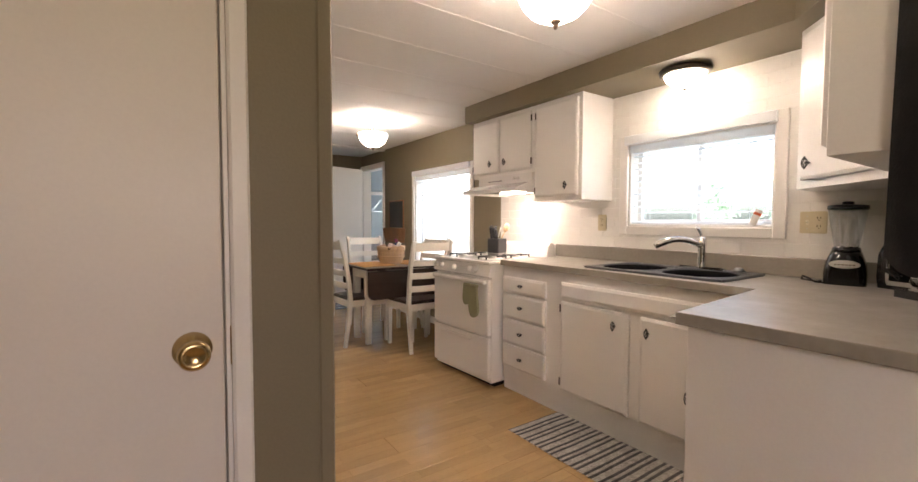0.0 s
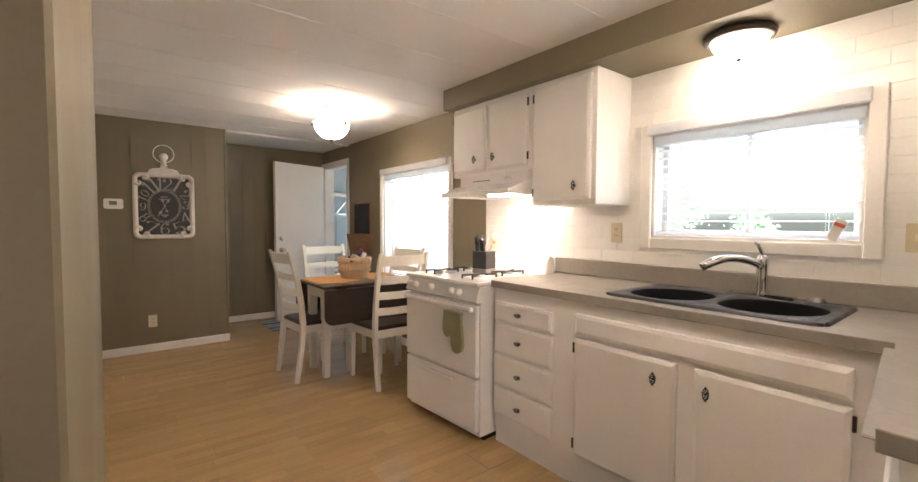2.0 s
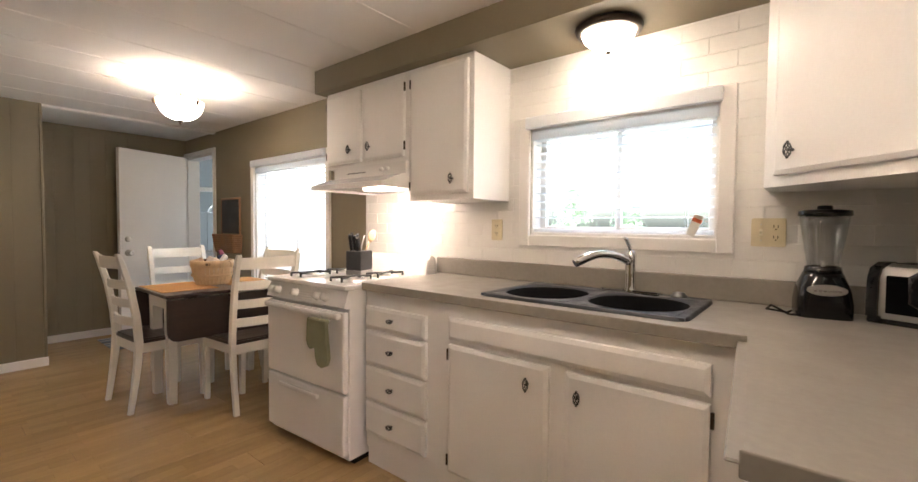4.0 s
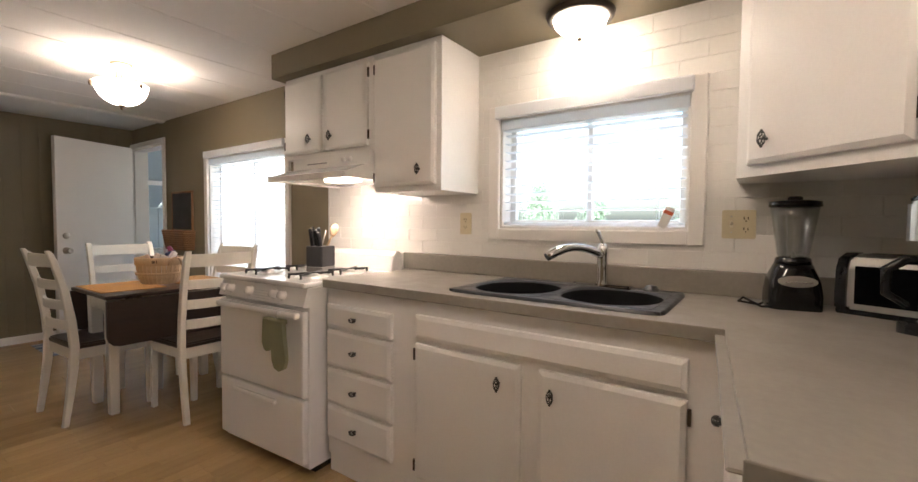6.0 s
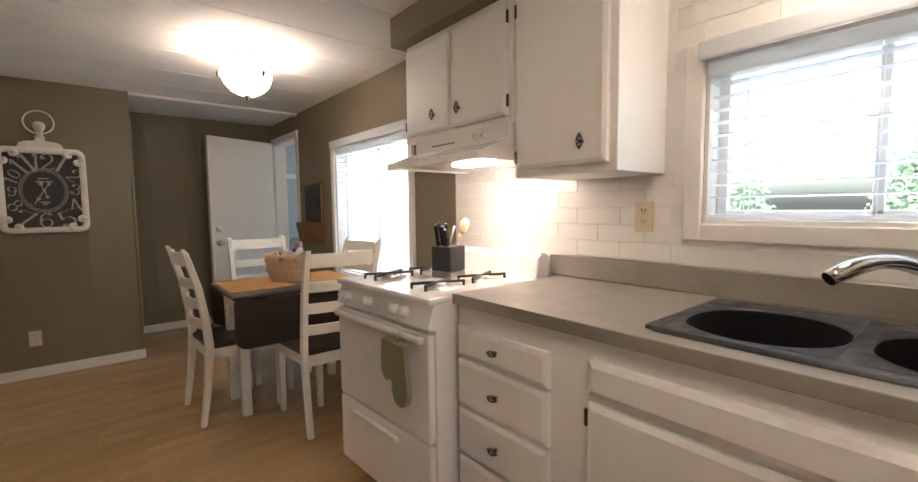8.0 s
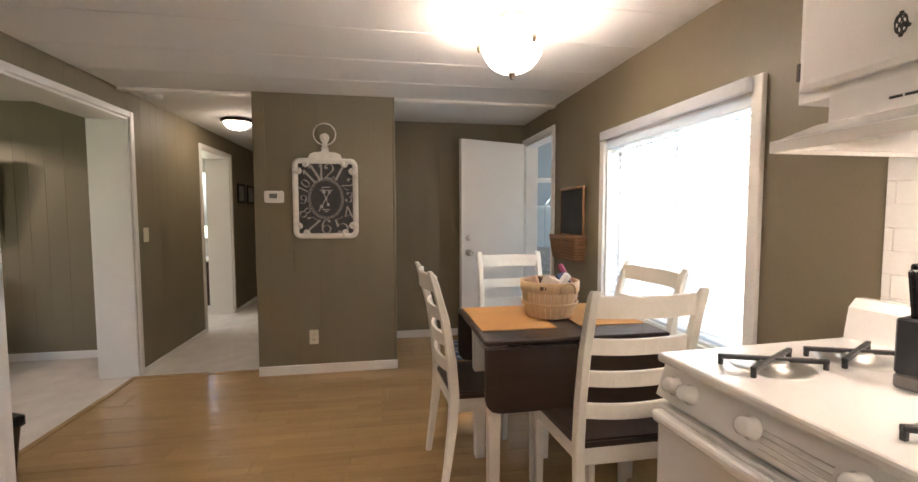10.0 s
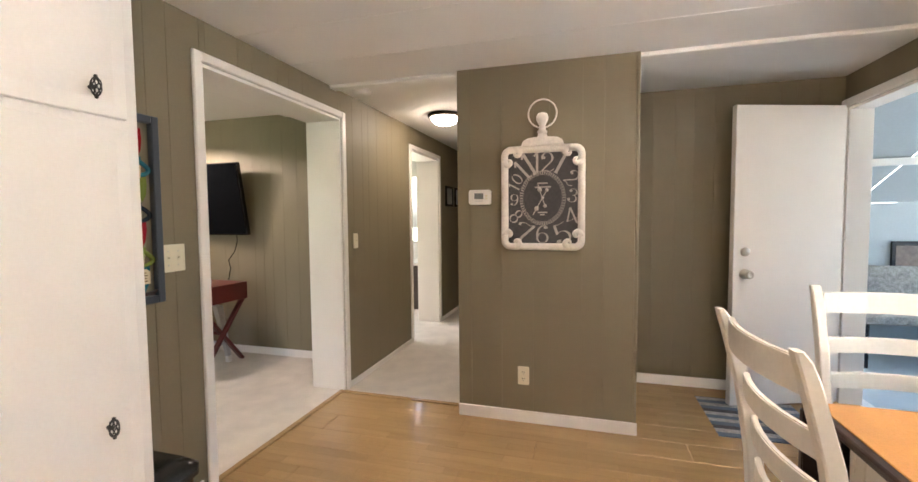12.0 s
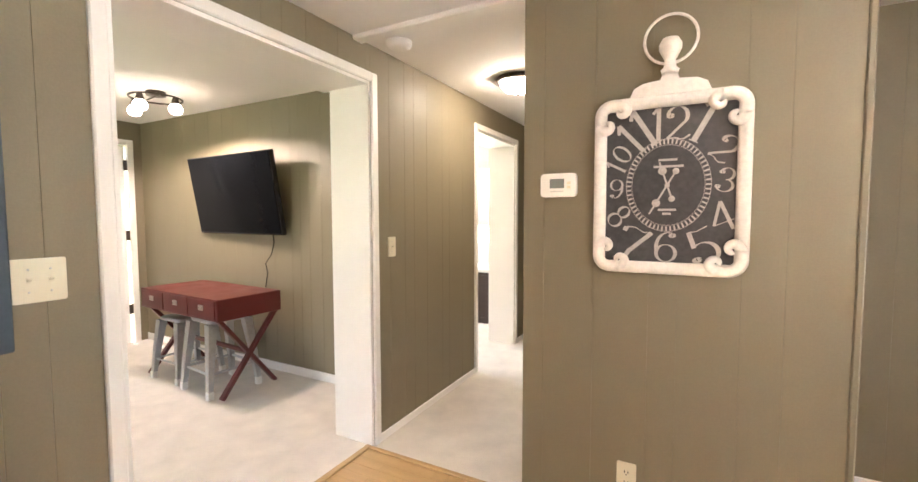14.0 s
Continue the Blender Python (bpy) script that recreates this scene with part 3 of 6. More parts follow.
structure("ceiling_den", box(-4.62, XW2, 2.6, 6.45, 2.235, 2.335, 0), CEIL, "white den ceiling", "ceiling")
panelled(bpy.data.objects["wall_den_north"], "y", 6.45, -1, -4.06, XW2, 0.0, 2.27, [], 21)
baseboard("y", 6.45, -1, -4.06, XW2)
door_3 = tagged(thing("door_3", "white flat den door with dark hinges", "door"), kind="structure")
part("leaf", box(-4.11, -4.075, 5.58, 6.29, 0.01, 1.99, 0.003), TRIM, door_3)
part("casing", casing_bm("x", -4.06, 1, (5.56, 6.31, 0, 2.0), 0.055), TRIM, door_3)
for hz in (0.3, 1.05, 1.75):
    part("hinge", box(-4.076, -4.056, 6.28, 6.315, hz, hz + 0.1, 0.002), BRONZE, door_3)
# room beyond the hall doorway
# The west wall's opening is unseen, added for the fill lamp.
structure("wall_far_room", merge(wall_bm("x", -4.0, -3.9, 6.56, 9.2, 0, 2.4, [(7.2, 8.9, 0.7, 2.0)]), wall_bm("y", 9.2, 9.3, -4.0, XW2, 0, 2.4, [(-1.75, -1.25, 0.93, 1.9)])), mat("pale_room_paint", (0.62, 0.6, 0.56), 0.6), "pale painted wall of the far room", "wall")
structure("ceiling_far_room", box(-4.0, XW2, 6.55, 9.3, 2.27, 2.37, 0), CEIL, "white far room ceiling", "ceiling")

vanity = thing("vanity_cabinet", "dark vanity cabinet with a pale top in the far room", "cabinet")
part("body", box(-1.95, -1.05, 8.66, 9.195, 0.008, 0.62, 0.004), ESPRESSO, vanity)
part("top", box(-1.97, -1.03, 8.64, 9.197, 0.622, 0.66, 0.006), TRIM, vanity)
for k in (0, 1):
    part("door", box(-1.93 + 0.43 * k, -1.52 + 0.43 * k, 8.642, 8.658, 0.08, 0.59, 0.004), ESPRESSO, vanity)

# ---------------------------------------------------------------- outside
ground_bm = box(-60, 80, -60, 80, -0.75, -0.6, 0)
structure("ground", ground_bm, GRASS, "green lawn outside", "ground")
# Made-up pale sheet, so the view below the windows washes out to white.
structure("pale_ground_sheet", box(2.95, 45.0, -50, 60, -0.6, -0.57, 0), PALEGROUND, "pale ground added to make the window view white", "pavement")
structure("porch_floor", box(2.91, 5.6, 5.75, 8.2, -0.12, -0.02, 0), PORCH, "pale blue porch floor", "porch")
porch_wall = structure("porch_wall", box(2.91, 5.6, 8.1, 8.2, -0.02, 2.5, 0), PORCH, "pale blue panelled porch wall", "porch")
for k in range(4):
    part("wall_panel", box(2.92 + 0.66 * k, 3.575 + 0.66 * k, 8.086, 8.0995, 0.0, 1.38, 0.003), PORCH, porch_wall)
    part("ceiling_panel", bar((3.25 + 0.66 * k, 8.09, 1.40), (3.25 + 0.66 * k, 5.80, 2.46), 0.648, 0.012, 0.002), PORCH, porch_wall)
structure("porch_rafter", bar((2.93, 7.35, 1.69), (5.5, 7.35, 1.73), 0.03, 0.06, 0.004), TRIM, "white painted porch rafter", "porch")
# Unseen east wall, added to limit the daylight on the porch.
structure("porch_limit_wall", wall_bm("x", 5.5, 5.6, 5.75, 8.2, -0.6, 2.5, [(5.85, 8.0, 0.5, 2.25)]), PORCH, "pale blue wall added to limit the porch's daylight, with a wide opening", "porch")
pp = thing("porch_picture", "dark framed picture on the porch wall", "picture")
part("frame", box(3.86, 4.22, 8.05, 8.077, 0.52, 1.03, 0.004), BLACKPL, pp)
part("print", box(3.89, 4.19, 8.046, 8.05, 0.56, 0.99, 0), mat("brown_print", (0.16, 0.12, 0.1), 0.5, vary=0.5, scale=9, fine=30), pp)
# Made-up south wall, keeps outdoor light off the open front door.
porch_shade_wall = structure("porch_shade_wall", box(2.91, 5.6, 5.65, 5.75, -0.6, 2.5, 0), TRIM, "white wall added to shade the porch and the open door", "porch")
bench = thing("porch_bench", "pale grey porch bench with a dark frame", "bench")
part("seat", box(3.35, 4.75, 7.45, 8.04, 0.36, 0.44, 0.02, 2), RUGLIGHT, bench)
part("backrest", bar((4.05, 7.98, 0.45), (4.05, 8.06, 0.80), 1.38, 0.06, 0.015), RUGLIGHT, bench)
for lx in (3.4, 4.7):
    for ly in (7.5, 7.99):
        part("leg", box(lx - 0.02, lx + 0.02, ly - 0.02, ly + 0.02, -0.02, 0.36, 0.002), BLACKPL, bench)
# Two unseen eaves, added to block sun from the made-up openings.
structure("eave", box(-4.62, -0.9, 1.0, 2.6, 2.2, 2.3, 0), TRIM, "unseen eave added to keep sun out of the den opening", "eave")
structure("eave", box(-1.5, 1.58, -2.5, -1.72, 2.2, 2.3, 0), TRIM, "unseen eave added to keep sun out of the passage opening", "eave")
# The roof is lengthened eastward to hold back skylight.
structure("porch_roof", box(2.91, 5.6, 5.75, 8.3, 2.5, 2.56, 0), PORCH, "pale blue porch ceiling", "porch")

# ---------------------------------------------------------------- kitchen cabinets


def front_bm(y0, y1, z0, z1, t=0.018, edge=0.022):
    """A lipped door or drawer front: a bevelled slab facing -x with its back at 0."""
    bm = box(-t, 0, y0, y1, z0, z1, 0)
    face = min(bm.faces, key=lambda f: f.calc_center_median().x)
    inner = bmesh.ops.inset_region(bm, faces=[face], thickness=edge, depth=0)
    for v in face.verts:
        v.co.x -= 0.006
    bmesh.ops.bevel(bm, geom=[e for e in bm.edges if abs(e.verts[0].co.x + t) < 1e-4 and abs(e.verts[1].co.x + t) < 1e-4 and len(e.link_faces) == 2], offset=0.002, segments=1, affect="EDGES")
    return bm


def cage_pull(parent, x, y, z, m=None, tall=True):
    """A black birdcage pull that stands out along -x, with a short post."""
    bms = []
    h = 0.022 if tall else 0.017
    for k in range(7):
        a = math.pi * 2 * k / 7
        pts = []
        for i in range(9):
            s = i / 8 * 2 - 1
            r = 0.0085 * (1 - s * s) ** 0.6 + 0.002
            tw = a + s * 1.0
            pts.append((-0.022 + r * math.cos(tw), r * math.sin(tw), s * h))
        bms.append(sweep(pts, 0.0016, 5))
    bms.append(sweep([(-0.018, 0, 0), (0.0, 0, 0)], 0.005, 8))
    bms.append(lathe([(0, -h - 0.006), (0.004, -h - 0.004), (0.004, -h + 0.004), (0, -h + 0.006)], 8, Matrix.Translation((-0.022, 0, 0))))
    bms.append(lathe([(0, h - 0.006), (0.004, h - 0.004), (0.004, h + 0.004), (0, h + 0.006)], 8, Matrix.Translation((-0.022, 0, 0))))
    bm = merge(*bms)
    bm.transform(Matrix.Translation((x, y, z)) @ (m or Matrix()))
    return part("pull", bm, BLACKIRON, parent, "black wrought cage pull")


def hinge(parent, x, y, z):
    part("hinge", box(x - 0.006, x + 0.002, y - 0.005, y + 0.005, z - 0.024, z + 0.024, 0.001), BRONZE, parent)


# sink and drawer base
base = thing("base_cabinet", "white painted sink and drawer base cabinet", "cabinet", "base cabinets")
part("body", box(XCAB, XE - 0.002, YS + 0.002, 2.442, 0.09, 0.70, 0), WHITE, base)
part("apron_panel", box(XCAB, XCAB + 0.02, 0.93, 1.80, 0.70, 0.893, 0), WHITE, base)
part("drawer_case", box(XCAB, XE - 0.002, 1.80, 2.442, 0.70, 0.893, 0), WHITE, base)
part("corner_case", box(XCAB, XE - 0.002, YS + 0.002, 0.93, 0.70, 0.893, 0), WHITE, base)
part("toe_board", box(XCAB + 0.012, XE - 0.002, YS + 0.002, 2.442, 0.0, 0.09, 0), WHITE, base)
for z0, z1 in ((0.708, 0.815), (0.528, 0.694), (0.347, 0.514), (0.177, 0.334)):
    dr = part("drawer", front_bm(2.02, 2.43, z0, z1), WHITE, base)
    dr.location.x = XCAB
    cage_pull(dr, -0.022, 2.228, (z0 + z1) / 2 + 0.004, Matrix.Rotation(radians(90), 4, "X"), False)
ff = part("false_front", front_bm(0.909, 1.884, 0.738, 0.832), WHITE, base)
ff.location.x = XCAB
for y0, y1, yk, yh in ((1.416, 1.884, 1.494, 1.890), (0.909, 1.349, 1.298, 0.903)):
    d = part("door", front_bm(y0, y1, 0.165, 0.716), WHITE, base)
    d.location.x = XCAB
    cage_pull(d, -0.022, yk, 0.642)
    hinge(d, -0.012, yh, 0.672)
    hinge(d, -0.012, yh, 0.215)

# south run
side_base = thing("base_cabinet", "white painted corner base cabinet with a plain end panel", "cabinet", "base cabinets")
YF = 0.735
part("body", prism([(1.462, YS + 0.002), (XCAB, YS + 0.002), (XCAB, YF + 0.065), (1.462, YF)], 0.80, 0.0, Matrix.Translation((0, 0, 0.09))), WHITE, side_base)
part("toe_board", box(1.462, XCAB, YS + 0.002, YF - 0.05, 0, 0.09, 0), WHITE, side_base)
part("end_panel", box(1.448, 1.462, YS + 0.002, YF + 0.004, 0.0, 0.888, 0.002), WHITE, side_base)
turn_n = Matrix.Translation((1.462, YF + 0.001, 0)) @ Matrix.Rotation(math.atan2(0.065, XCAB - 1.462), 4, "Z") @ Matrix.Translation((-1.462, 0, 0)) @ Matrix.Rotation(radians(-90), 4, "Z")
for z0, z1, zk in ((0.70, 0.815, 0.757), (0.165, 0.68, 0.62)):
    for y0, y1 in ((1.50, 2.06),):
        f = part("drawer" if z0 > 0.6 else "door", front_bm(y0, y1, z0, z1), WHITE, side_base)
        f.matrix_basis = turn_n
        cage_pull(f, -0.022, 1.97 if z0 > 0.6 else 1.56, zk, Matrix.Rotation(radians(90), 4, "X") if z0 > 0.6 else None, z0 < 0.6)

# worktop with sink cut-out
SX0, SX1, SY0, SY1 = 2.208, 2.70, 0.984, 1.772
top = bmesh.new()
for a in ((2.148, XE - 0.002, SY1 - 0.02, 2.448), (2.148, SX0 + 0.03, SY0 + 0.02, SY1 - 0.02), (SX1 - 0.03, XE - 0.002, SY0 + 0.02, SY1 - 0.02), (2.148, XE - 0.002, 0.826, SY0 + 0.02), (2.148, XE - 0.002, YS + 0.002, 0.826)):
    box_bm(top, *a, 0.893, ZTOP, 0)
top = merge(top, prism([(1.43, YS + 0.002), (2.148, YS + 0.002), (2.148, 0.826), (1.43, 0.760)], ZTOP - 0.893, 0.0, Matrix.Translation((0, 0, 0.893))))
bmesh.ops.remove_doubles(top, verts=top.verts, dist=0.0005)
worktop = tagged(part("worktop", top, COUNTER), "grey laminate L-shaped worktop on the base cabinets", "worktop")
part("edge_band", merge(box(2.142, 2.1478, 0.826, 2.448, 0.892, ZTOP + 0.0012, 0.0028, 2), bar((1.428, 0.7632, 0.9116), (2.146, 0.8292, 0.9116), 0.0392, 0.006, 0.0028), box(1.424, 1.4298, YS + 0.002, 0.7655, 0.892, ZTOP + 0.0012, 0.0028, 2)), COUNTER, worktop)
part("backsplash", merge(box(XE - 0.024, XE - 0.004, YS + 0.002, 2.50, ZTOP, ZTOP + 0.095, 0.004), box(1.46, XE - 0.024, YS + 0.002, YS + 0.022, ZTOP, ZTOP + 0.095, 0.004)), COUNTER, worktop)

# double bowl sink
sink = thing("kitchen_sink", "dark grey composite double-bowl drop-in sink", "sink")


def rrect(x0, x1, y0, y1, r, n=6):
    out = []
    for cx, cy, a0 in ((x1 - r, y1 - r, 0), (x0 + r, y1 - r, 90), (x0 + r, y0 + r, 180), (x1 - r, y0 + r, 270)):
        for k in range(n + 1):
            a = radians(a0 + 90 * k / n)
            out.append((cx + r * math.cos(a), cy + r * math.sin(a)))
    return out


def loops_bm(loops, close=True):
    bm = bmesh.new()
    rings = [[bm.verts.new(p) for p in loop] for loop in loops]
    n = len(rings[0])
    for a, b in zip(rings, rings[1:]):
        for k in range(n):
            f = bm.faces.new((a[k], a[(k + 1) % n], b[(k + 1) % n], b[k]))
            f.smooth = True
    if close:
        bm.faces.new(rings[-1])
    bmesh.ops.recalc_face_normals(bm, faces=bm.faces)
    return bm


def at_z(loop, z):
    return [(x, y, z) for x, y in loop]


ym = 1.385
rim_z = ZTOP + 0.012
bowls = ((SX0 + 0.034, SX1 - 0.08, ym + 0.014, SY1 - 0.036), (SX0 + 0.034, SX1 - 0.08, SY0 + 0.036, ym - 0.014))
outer = rrect(SX0, SX1, SY0, SY1, 0.05)
part("rim_edge", loops_bm([at_z(outer, ZTOP + 0.0005), at_z(rrect(SX0 + 0.003, SX1 - 0.003, SY0 + 0.003, SY1 - 0.003, 0.05), rim_z - 0.002), at_z(rrect(SX0 + 0.01, SX1 - 0.01, SY0 + 0.01, SY1 - 0.01, 0.045), rim_z)], False), DARKGREY, sink)
for a in ((SX0 + 0.01, SX1 - 0.01, bowls[0][3], SY1 - 0.01), (SX0 + 0.01, SX1 - 0.01, SY0 + 0.01, bowls[1][2]), (SX0 + 0.01, SX1 - 0.01, bowls[1][3], bowls[0][2])):
    part("deck", box(a[0], a[1], a[2], a[3], rim_z - 0.01, rim_z, 0), DARKGREY, sink)
for b in bowls:
    part("deck", box(SX0 + 0.01, b[0], b[2], b[3], rim_z - 0.01, rim_z, 0), DARKGREY, sink)
    part("deck", box(b[1], SX1 - 0.01, b[2], b[3], rim_z - 0.01, rim_z, 0), DARKGREY, sink)
for b in bowls:
    sq = rrect(b[0], b[1], b[2], b[3], 0.001)
    part("bowl_lip", loops_bm([at_z(sq, rim_z + 0.0006), at_z(rrect(b[0] + 0.002, b[1] - 0.002, b[2] + 0.002, b[3] - 0.002, 0.16), rim_z + 0.0003), at_z(rrect(b[0] + 0.006, b[1] - 0.006, b[2] + 0.006, b[3] - 0.006, 0.158), rim_z - 0.006)], False), DARKGREY, sink)
    lo = [at_z(rrect(b[0] + 0.006, b[1] - 0.006, b[2] + 0.006, b[3] - 0.006, 0.158), rim_z - 0.006), at_z(rrect(b[0] + 0.01, b[1] - 0.01, b[2] + 0.01, b[3] - 0.01, 0.155), rim_z - 0.02),
          at_z(rrect(b[0] + 0.022, b[1] - 0.022, b[2] + 0.022, b[3] - 0.022, 0.145), rim_z - 0.17), at_z(rrect(b[0] + 0.05, b[1] - 0.05, b[2] + 0.05, b[3] - 0.05, 0.12), rim_z - 0.205)]
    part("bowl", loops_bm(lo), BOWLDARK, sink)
    part("drain", lathe([(0, 0.004), (0.03, 0.004), (0.045, 0.006), (0.05, 0.0)], 20, Matrix.Translation(((b[0] + b[1]) / 2, (b[2] + b[3]) / 2, rim_z - 0.204))), STEEL, sink)

# faucet
faucet = thing("faucet", "chrome pull-out kitchen faucet with a top lever", "faucet")
fx, fy, fz = 2.645, 1.292, rim_z
part("base_plate", prism(rrect(-0.028, 0.028, -0.13, 0.13, 0.027), 0.013, 0.006, Matrix.Translation((fx, fy, fz))), CHROME, faucet)
part("body", lathe([(0.027, 0), (0.026, 0.01), (0.022, 0.02), (0.021, 0.09), (0.024, 0.13), (0.023, 0.16), (0.014, 0.172), (0, 0.175)], 24, Matrix.Translation((fx, fy, fz + 0.006))), CHROME, faucet)
sp = []
for k in range(15):
    s = k / 14
    sp.append((fx - 0.01 - 0.19 * s, fy + 0.02 * s + 0.14 * s, fz + 0.085 + 0.07 * math.sin(math.pi * (0.12 + 0.68 * s)) + 0.02 * (1 - s)))
part("spout", sweep(sp, [0.017] * 9 + [0.018, 0.019, 0.02, 0.02, 0.019, 0.017], 14), CHROME, faucet)
part("lever", sweep([(fx, fy, fz + 0.17), (fx - 0.005, fy + 0.004, fz + 0.195), (fx - 0.022, fy + 0.012, fz + 0.225), (fx - 0.036, fy + 0.018, fz + 0.232)], [0.009, 0.008, 0.008, 0.006], 10), CHROME, faucet)
sprayer = tagged(part("drain_stopper", lathe([(0.032, 0), (0.032, 0.006), (0.024, 0.01), (0.022, 0.017), (0.012, 0.02), (0, 0.02)], 20, Matrix.Translation((2.66, 1.105, rim_z))), DARKSTEEL), "small steel strainer cap on the sink's deck", "sink stopper")

# ---------------------------------------------------------------- wall cabinets
up = thing("wall_cabinet", "white double-door wall cabinet over the range hood", "cabinet", "wall cabinets")
part("body", box(XUP, XE - 0.002, 2.432, 3.196, 1.575, ZSOF, 0.002), WHITE, up)
for y0, y1, yk, yh in ((2.838, 3.178, 2.925, 3.184), (2.462, 2.80, 2.74, 2.456)):
    d = part("door", front_bm(y0, y1, 1.603, 2.035), WHITE, up)
    d.location.x = XUP
    cage_pull(d, -0.022, yk, 1.68)
    hinge(d, -0.012, yh, 1.66)
    hinge(d, -0.012, yh, 1.98)
big = thing("wall_cabinet", "tall white single-door wall cabinet beside the window", "cabinet", "wall cabinets")
part("body", box(XUP, XE - 0.002, 1.987, 2.43, 1.353, ZSOF, 0.002), WHITE, big)
d = part("door", front_bm(2.015, 2.405, 1.383, 2.035), WHITE, big)
d.location.x = XUP
cage_pull(d, -0.022, 2.10, 1.455)
hinge(d, -0.012, 2.411, 1.43)
hinge(d, -0.012, 2.411, 1.98)

corner = thing("wall_cabinet", "white diagonal corner wall cabinet over the blender", "cabinet", "wall cabinets")
P0, P1 = (2.55, 0.83), (2.165, 0.445)
part("body", prism([(XE - 0.002, YS + 0.002), (XE - 0.002, P0[1]), P0, P1, (P1[0], YS + 0.002)], ZSOF - 1.355, 0.0, Matrix.Translation((0, 0, 1.355))), WHITE, corner)
flen = math.hypot(P0[0] - P1[0], P0[1] - P1[1])
d = part("door", front_bm(0.045, flen - 0.055, 1.39, 2.03), WHITE, corner)
ang = math.atan2(P0[1] - P1[1], P0[0] - P1[0]) - radians(90)
d.matrix_basis = Matrix.Translation((P1[0], P1[1], 0)) @ Matrix.Rotation(ang, 4, "Z")
cage_pull(d, -0.022, flen - 0.135, 1.46)
hinge(d, -0.012, 0.039, 1.46)
hinge(d, -0.012, 0.039, 1.96)
south_up = thing("wall_cabinet", "white wall cabinet with a plain end over the counter run", "cabinet", "wall cabinets")
part("body", box(1.475, P1[0] - 0.002, YS + 0.002, 0.43, 1.365, ZSOF, 0.002), WHITE, south_up)
d = part("door", front_bm(1.50, 2.10, 1.395, 2.035), WHITE, south_up)
d.matrix_basis = Matrix.Translation((0, 0.43, 0)) @ Matrix.Rotation(radians(-90), 4, "Z")
hinge(d, -0.012, 2.106, 1.43)
hinge(d, -0.012, 2.106, 1.98)

# black cloth that hangs on the end of the south wall cabinet
cloth = thing("hanging_apron", "black cloth apron hanging on the wall cabinet's end", "apron")
cb = bmesh.new()
folds = []
for k in range(15):
    u = k / 14
    folds.append([cb.verts.new((1.452 - 0.012 * math.sin(u * 17) * (0.3 + 0.7 * v), 0.10 + 0.205 * u + 0.012 * v, 1.98 - (0.9 - 0.05 * abs(2 * u - 1) ** 3) * v)) for v in [q / 10 for q in range(11)]])
for a, b in zip(folds, folds[1:]):
    for q in range(10):
        cb.faces.new((a[q], a[q + 1], b[q + 1], b[q])).smooth = True
bmesh.ops.solidify(cb, geom=list(cb.faces), thickness=0.004)
part("cloth", cb, mat("black_cotton", (0.012, 0.011, 0.011), 0.9, vary=0.3, scale=10, fine=220, bump=0.3), cloth)
part("neck_loop", sweep([(1.455, 0.17, 1.97), (1.462, 0.19, 2.03), (1.468, 0.21, 2.045), (1.462, 0.23, 2.03), (1.455, 0.25, 1.97)], 0.005, 6), BLACKPL, cloth)

# ---------------------------------------------------------------- range hood and range
hood = thing("range_hood", "white enamelled under-cabinet range hood with its light on", "range hood")
HY0, HY1 = 2.436, 3.09
prof = [(XE - 0.004, 1.435), (2.27, 1.435), (2.27, 1.452), (2.40, 1.50), (XUP - 0.022, 1.505), (XUP - 0.022, 1.573), (XE - 0.004, 1.573)]
hb = prism(prof, HY1 - HY0, 0.0)
hb.transform(Matrix.Translation((0, HY1, 0)) @ Matrix.Rotation(radians(90), 4, "X"))
part("shell", hb, ENAMEL, hood)
part("lip", merge(box(2.262, 2.27, HY0, HY1, 1.424, 1.453, 0.002), box(2.27, XE - 0.004, HY0, HY0 + 0.006, 1.424, 1.435, 0), box(2.27, XE - 0.004, HY1 - 0.006, HY1, 1.424, 1.435, 0)), ENAMEL, hood)
part("light_lens", box(2.43, 2.53, 2.60, 2.80, 1.426, 1.4345, 0.003), HOODLENS, hood)
part("vent_slots", merge(*[box(XUP - 0.0235, XUP - 0.021, 2.93 - k * 0.03, 2.955 - k * 0.03, 1.53, 1.536, 0) for k in range(6)]), DARKGREY, hood)
for yy in (2.58, 2.63):
    part("switch_knob", lathe([(0, 0.012), (0.012, 0.012), (0.013, 0.0)], 14, Matrix.Translation((XUP - 0.023, yy, 1.54)) @ Matrix.Rotation(radians(-90), 4, "Y")), ENAMEL, hood)

STOVE_TURN = Matrix.Translation((2.375, 2.855, 0)) @ Matrix.Rotation(radians(3.0), 4, "Z") @ Matrix.Translation((-2.395, -2.855, 0))   # stands a little askew
stove = thing("gas_range", "white enamelled gas range with black grates", "range", at=STOVE_TURN)
SY_0, SY_1, SXF = 2.482, 3.168, 2.062
part("body", box(SXF + 0.02, XE - 0.03, SY_0, SY_1, 0.03, 0.893, 0.004), ENAMEL, stove)
part("kick", box(SXF + 0.06, XE - 0.05, SY_0 + 0.01, SY_1 - 0.01, 0.0, 0.03, 0), BLACKPL, stove)
